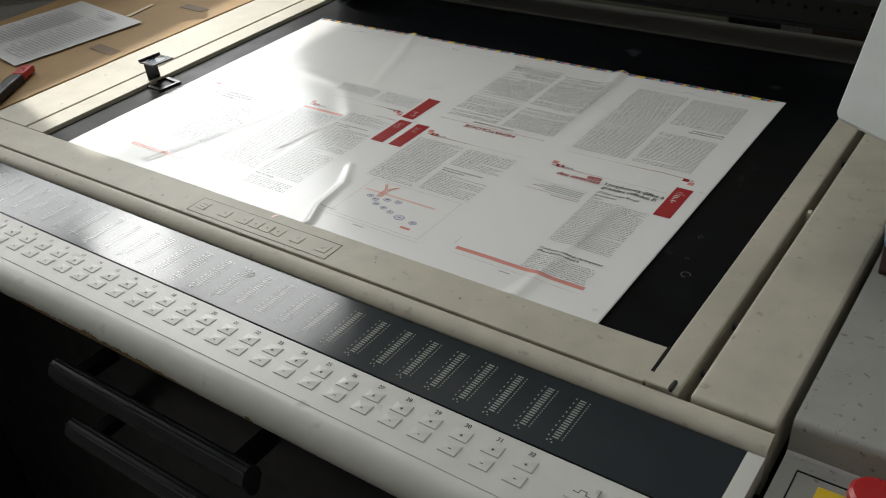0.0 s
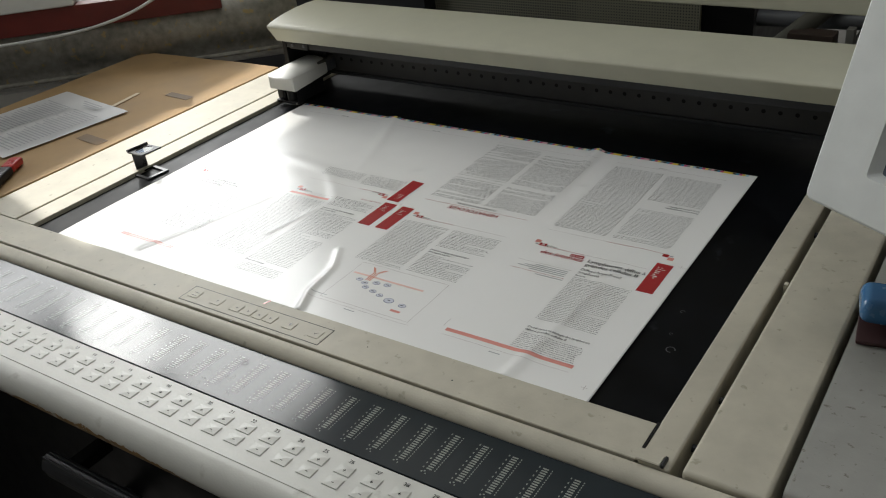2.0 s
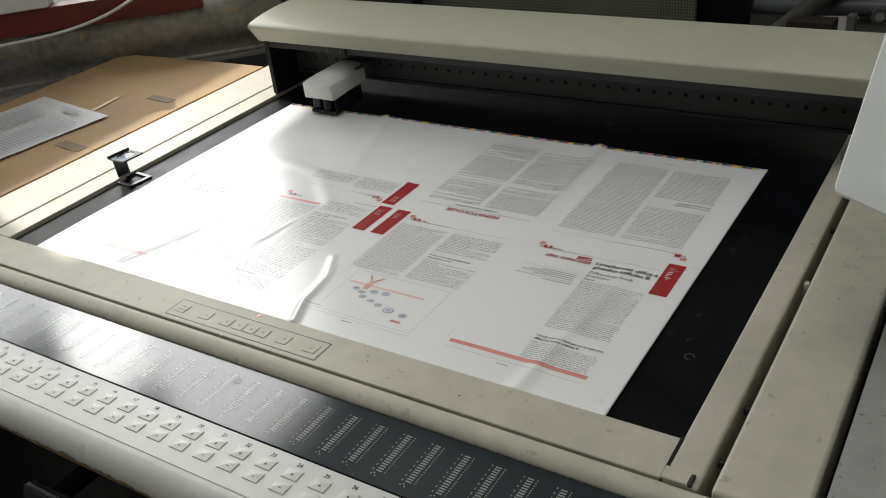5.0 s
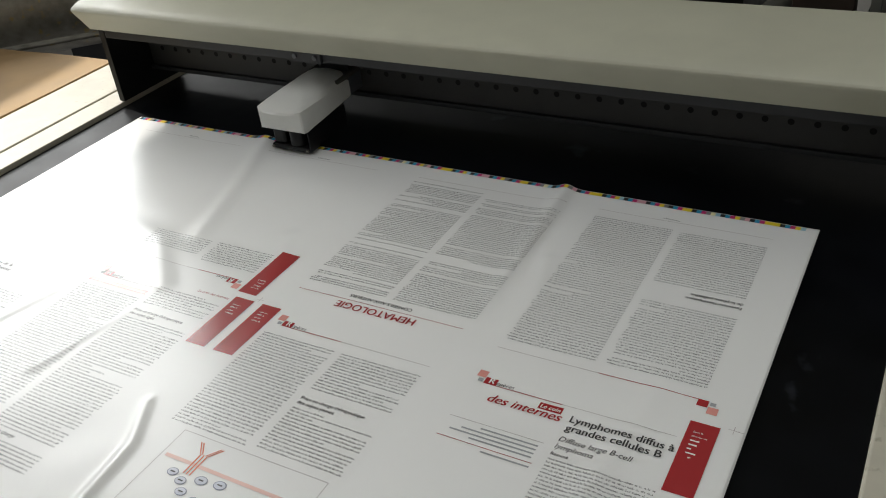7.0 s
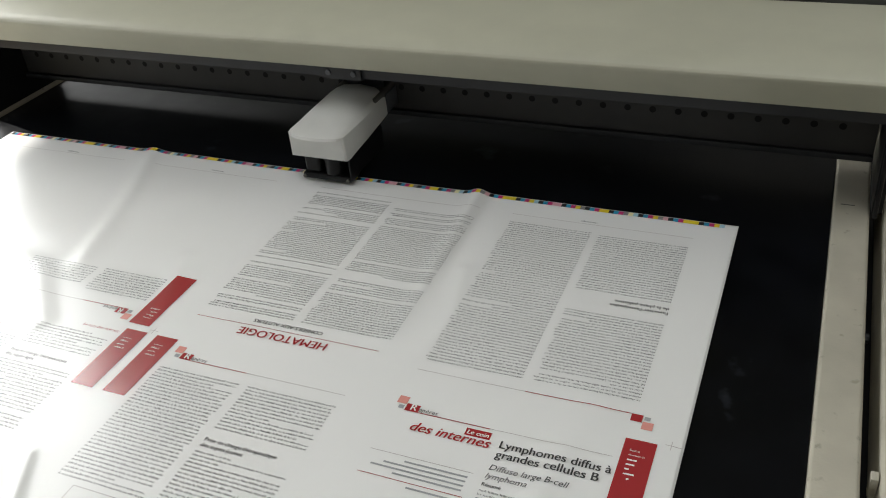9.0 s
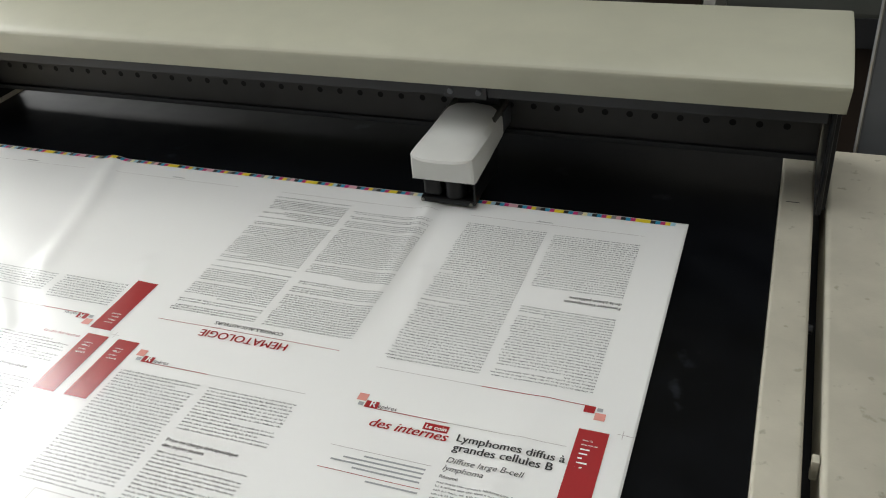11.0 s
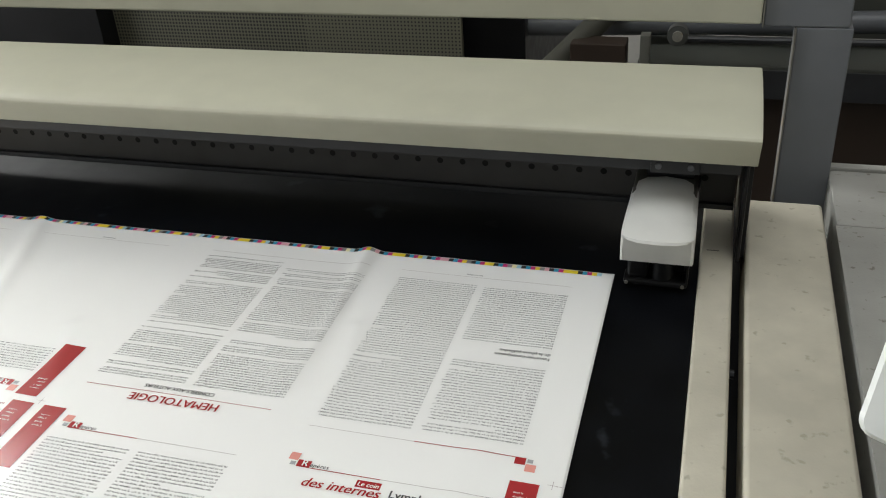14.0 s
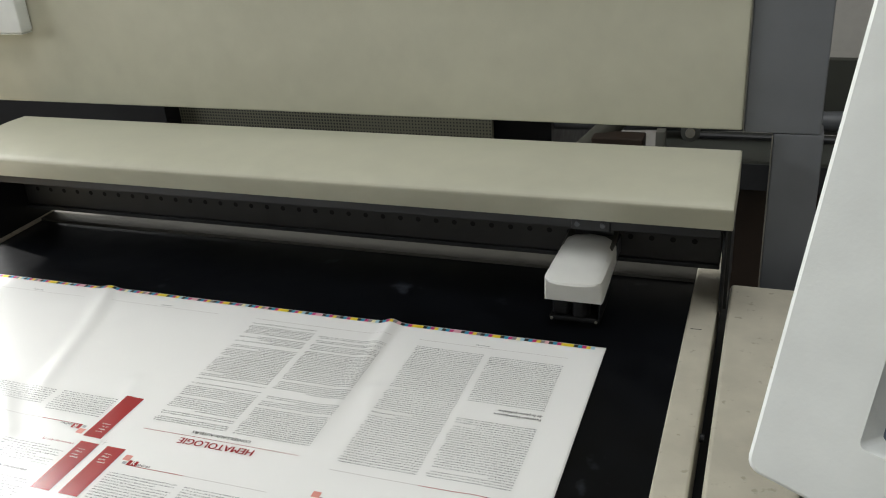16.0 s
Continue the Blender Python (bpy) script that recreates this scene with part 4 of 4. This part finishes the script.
# figure
for a in ((0.493, 0.1870, 0.629, 0.1874), (0.493, 0.0960, 0.629, 0.0964), (0.493, 0.0960, 0.4934, 0.1874), (0.6286, 0.0960, 0.629, 0.1874)):
    thin.rect(*a)
band = Ink()
band.rect(0.497, 0.1600, 0.607, 0.1632)
band.put("figure_band", material("salmon_ink", (0.80, 0.52, 0.46), 0.35))
anti = Ink()
for x in (0.5225, 0.5255, 0.5285):
    anti.quad([(x, 0.152), (x + 0.0012, 0.152), (x + 0.0012, 0.172), (x, 0.172)])
for sgn in (-1, 1):
    for q in (0, 0.0022):
        anti.quad([(0.526 + sgn * 0.001 + sgn * q, 0.172), (0.526 + sgn * 0.0022 + sgn * q, 0.172), (0.526 + sgn * 0.0095 + sgn * q, 0.182), (0.526 + sgn * 0.0083 + sgn * q, 0.182)])
anti.split("figure_antibody", material("orange_ink", (0.70, 0.16, 0.06), 0.35))
cells = Ink()
rims = Ink()
for x, y, r in ((0.515, 0.150, 0.005), (0.5265, 0.1455, 0.005), (0.541, 0.1515, 0.0055), (0.557, 0.1535, 0.0055), (0.534, 0.1375, 0.005), (0.5485, 0.1340, 0.005), (0.562, 0.1300, 0.005), (0.580, 0.1250, 0.0075), (0.602, 0.1225, 0.0055)):
    rims.quad([(x + r * math.cos(k * math.tau / 18), y + 0.75 * r * math.sin(k * math.tau / 18)) for k in range(18)])
    k0 = len(cells.v)
    cells.v += [(x + 0.86 * r * math.cos(k * math.tau / 18), y + 0.62 * r * math.sin(k * math.tau / 18), on(x, y) + 0.0002) for k in range(18)]
    cells.f.append(tuple(range(k0, k0 + 18)))
    cells.marks.append((k0, k0 + 18, len(cells.f) - 1, len(cells.f)))
    z = on(x, y) + 0.0004
    body.small(x - 0.0022, y - 0.0006, x + 0.0022, y + 0.0006, z)
rims.split("figure_cell_rim", material("slate_ink", (0.22, 0.24, 0.32), 0.4))
cells.split("figure_cell", material("pale_blue_ink", (0.58, 0.60, 0.68), 0.35))
pink.rect(0.594, 0.107, 0.608, 0.111)
grey.rect(0.474, 0.1005, 0.500, 0.1015)
thin.rect(0.475, 0.0905, 0.633, 0.0909)
grey.rect(0.540, 0.0850, 0.556, 0.0864)
# second page from the left
pink.rect(0.2490, 0.3130, 0.3260, 0.3185)
words("rubric_title", "Le coin des internes", 0.373, 0.3360, 0.038, RED, shear=0.2)
column(0.334, 0.4095, 0.330, 0.302, gaps=0.0)
words("heading", "Prise en charge thérapeutique", 0.334, 0.2905, 0.060, INK, bold=0.010)
words("heading", "des sujets âgés", 0.334, 0.2850, 0.030, INK, bold=0.010)
column(0.334, 0.4095, 0.2820, 0.130, gaps=0.0)
column(0.249, 0.3255, 0.3080, 0.130, gaps=0.0)
words("heading", "Prise en charge", 0.334, 0.1245, 0.034, INK, bold=0.008)
column(0.334, 0.4095, 0.1210, 0.098, gaps=0.0)
# far left page
words("title", "Anticipation :", 0.060, 0.3060, 0.034, GREYTEXT, bold=0.012, shear=0.1)
words("title", "Les dix recommandations de la", 0.060, 0.2985, 0.090, GREYTEXT, bold=0.010, shear=0.1)
words("title", "commission éthique de la Société", 0.060, 0.2915, 0.095, GREYTEXT, bold=0.010, shear=0.1)
words("title", "française d'hématologie", 0.060, 0.2845, 0.068, GREYTEXT, bold=0.010, shear=0.1)
column(0.046, 0.1210, 0.262, 0.215, gaps=0.1)
column(0.129, 0.2070, 0.268, 0.150, gaps=0.06)
pink.rect(0.100, 0.1010, 0.210, 0.1075)
grey.rect(0.055, 0.1090, 0.070, 0.1102)
# upper pages, printed head to head
column(0.463, 0.5485, 0.5955, 0.3920, True, lead=0.0031, gaps=0.17, heavy=True)
column(0.5565, 0.6410, 0.5850, 0.3920, True, lead=0.0031, gaps=0.15, heavy=True)
words("title", "HEMATOLOGIE", 0.5935, 0.3735, 0.0825, RED, 180, bold=0.01)
words("subtitle", "CONSEILS AUX AUTEURS", 0.5825, 0.3860, 0.0655, INK, 180, bold=0.01)
red.rect(0.463, 0.3775, 0.637, 0.3780)
thin.rect(0.463, 0.6020, 0.640, 0.6024)
column(0.6755, 0.7545, 0.5900, 0.3790, True, gaps=0.0)
column(0.7620, 0.8425, 0.5900, 0.5010, True, gaps=0.0)
words("heading", "Favoriser l'anticipation", 0.8430, 0.4885, 0.0470, INK, 180, bold=0.008)
words("heading", "de la phase palliative", 0.8430, 0.4945, 0.0440, INK, 180, bold=0.008)
column(0.7620, 0.8425, 0.4760, 0.3800, True, gaps=0.0)
thin.rect(0.674, 0.6020, 0.844, 0.6024)
words("header", "Hématologie", 0.7560, 0.6065, 0.016, GREYTEXT, 180)
rubric(0.8565, 0.3545, 0.182, 0.095, True, False)
rubric(0.4070, 0.3530, 0.160, 0.060, True)
column(0.334, 0.4050, 0.4150, 0.3800, True, gaps=0.0)
column(0.249, 0.3255, 0.4150, 0.3860, True, gaps=0.0)
for x in (0.045, 0.249):
    thin.rect(x, 0.6020, x + 0.160, 0.6024)
    words("header", "Hématologie", x + 0.09, 0.6065, 0.016, GREYTEXT, 180)
# register marks
for x, y in ((0.8715, 0.345), (0.440, 0.3475), (0.867, 0.078)):
    thin.rect(x - 0.004, y - 0.0002, x + 0.004, y + 0.0002)
    thin.rect(x - 0.0002, y - 0.004, x + 0.0002, y + 0.004)
thin.rect(0.874, 0.3445, 0.879, 0.3449)

body.put("body_text", GREYTEXT, "fine printed body text in columns", "stuff")
red.split("red_bar", RED)
pink.split("pink_mark", PINK)
grey.split("grey_mark", material("grey_ink", (0.34, 0.35, 0.36), 0.4))
white.split("white_mark", PAPER)
thin.split("rule", material("rule_ink", (0.38, 0.33, 0.33), 0.4))

# colour control strip along the far edge
INKS = {"k": (0.012, 0.012, 0.014), "c": (0.02, 0.30, 0.50), "m": (0.55, 0.02, 0.16), "y": (0.82, 0.66, 0.03), "g": (0.25, 0.25, 0.25), "p": (0.72, 0.40, 0.45), "b": (0.35, 0.58, 0.68), "l": (0.86, 0.80, 0.45)}
strips = {q: Ink() for q in INKS}
pattern = "kcmygkcmyykcmglbkcmygpkcmyyykcmybkcmpp"
for k in range(186):
    q = pattern[k % len(pattern)]
    x = 0.008 + k * 0.00465
    if x < 0.868:
        strips[q].rect(x, 0.6262, x + 0.00465, 0.6318)
for q, name in (("k", "black"), ("c", "cyan"), ("m", "magenta"), ("y", "yellow"), ("g", "grey"), ("p", "pink"), ("b", "pale_blue"), ("l", "pale_yellow")):
    strips[q].split("colour_patch", material(name + "_patch_ink", INKS[q], 0.32))


# ---- what moves ----
def motions():
    back = [(0, 0.122), (0.5, 0.070), (1.0, 0.043), (1.5, 0.020), (2.0, 0.0), (2.5, -0.010), (3.2, -0.012), (5.3, -0.008), (7.5, -0.004), (9.0, 0.0), (14.6, 0.0), (15.0, 0.004), (15.5, 0.020), (15.8, 0.043), (16, 0.062)]
    walk(gantry, [(t, pose(0, y, 0)) for t, y in back])
    along = [(0, -0.020), (3.4, -0.020), (4.0, 0.018), (5.5, 0.151), (6.0, 0.196), (7.0, 0.284), (8.0, 0.375), (9.0, 0.466), (11.5, 0.693), (12.5, 0.784), (13.5, 0.873), (14.0, 0.919), (14.4, 0.939), (15.0, 0.939), (15.5, 0.914), (15.8, 0.869), (16, 0.836)]
    times = sorted({t for t, _ in back} | {t for t, _ in along})
    rows = []
    for t in times:
        x = float(np.interp(t, [a for a, _ in along], [b for _, b in along]))
        y = float(np.interp(t, [a for a, _ in back], [b for _, b in back]))
        rows.append((t, pose(x, y, 0)))
    walk(carriage, rows)


motions()
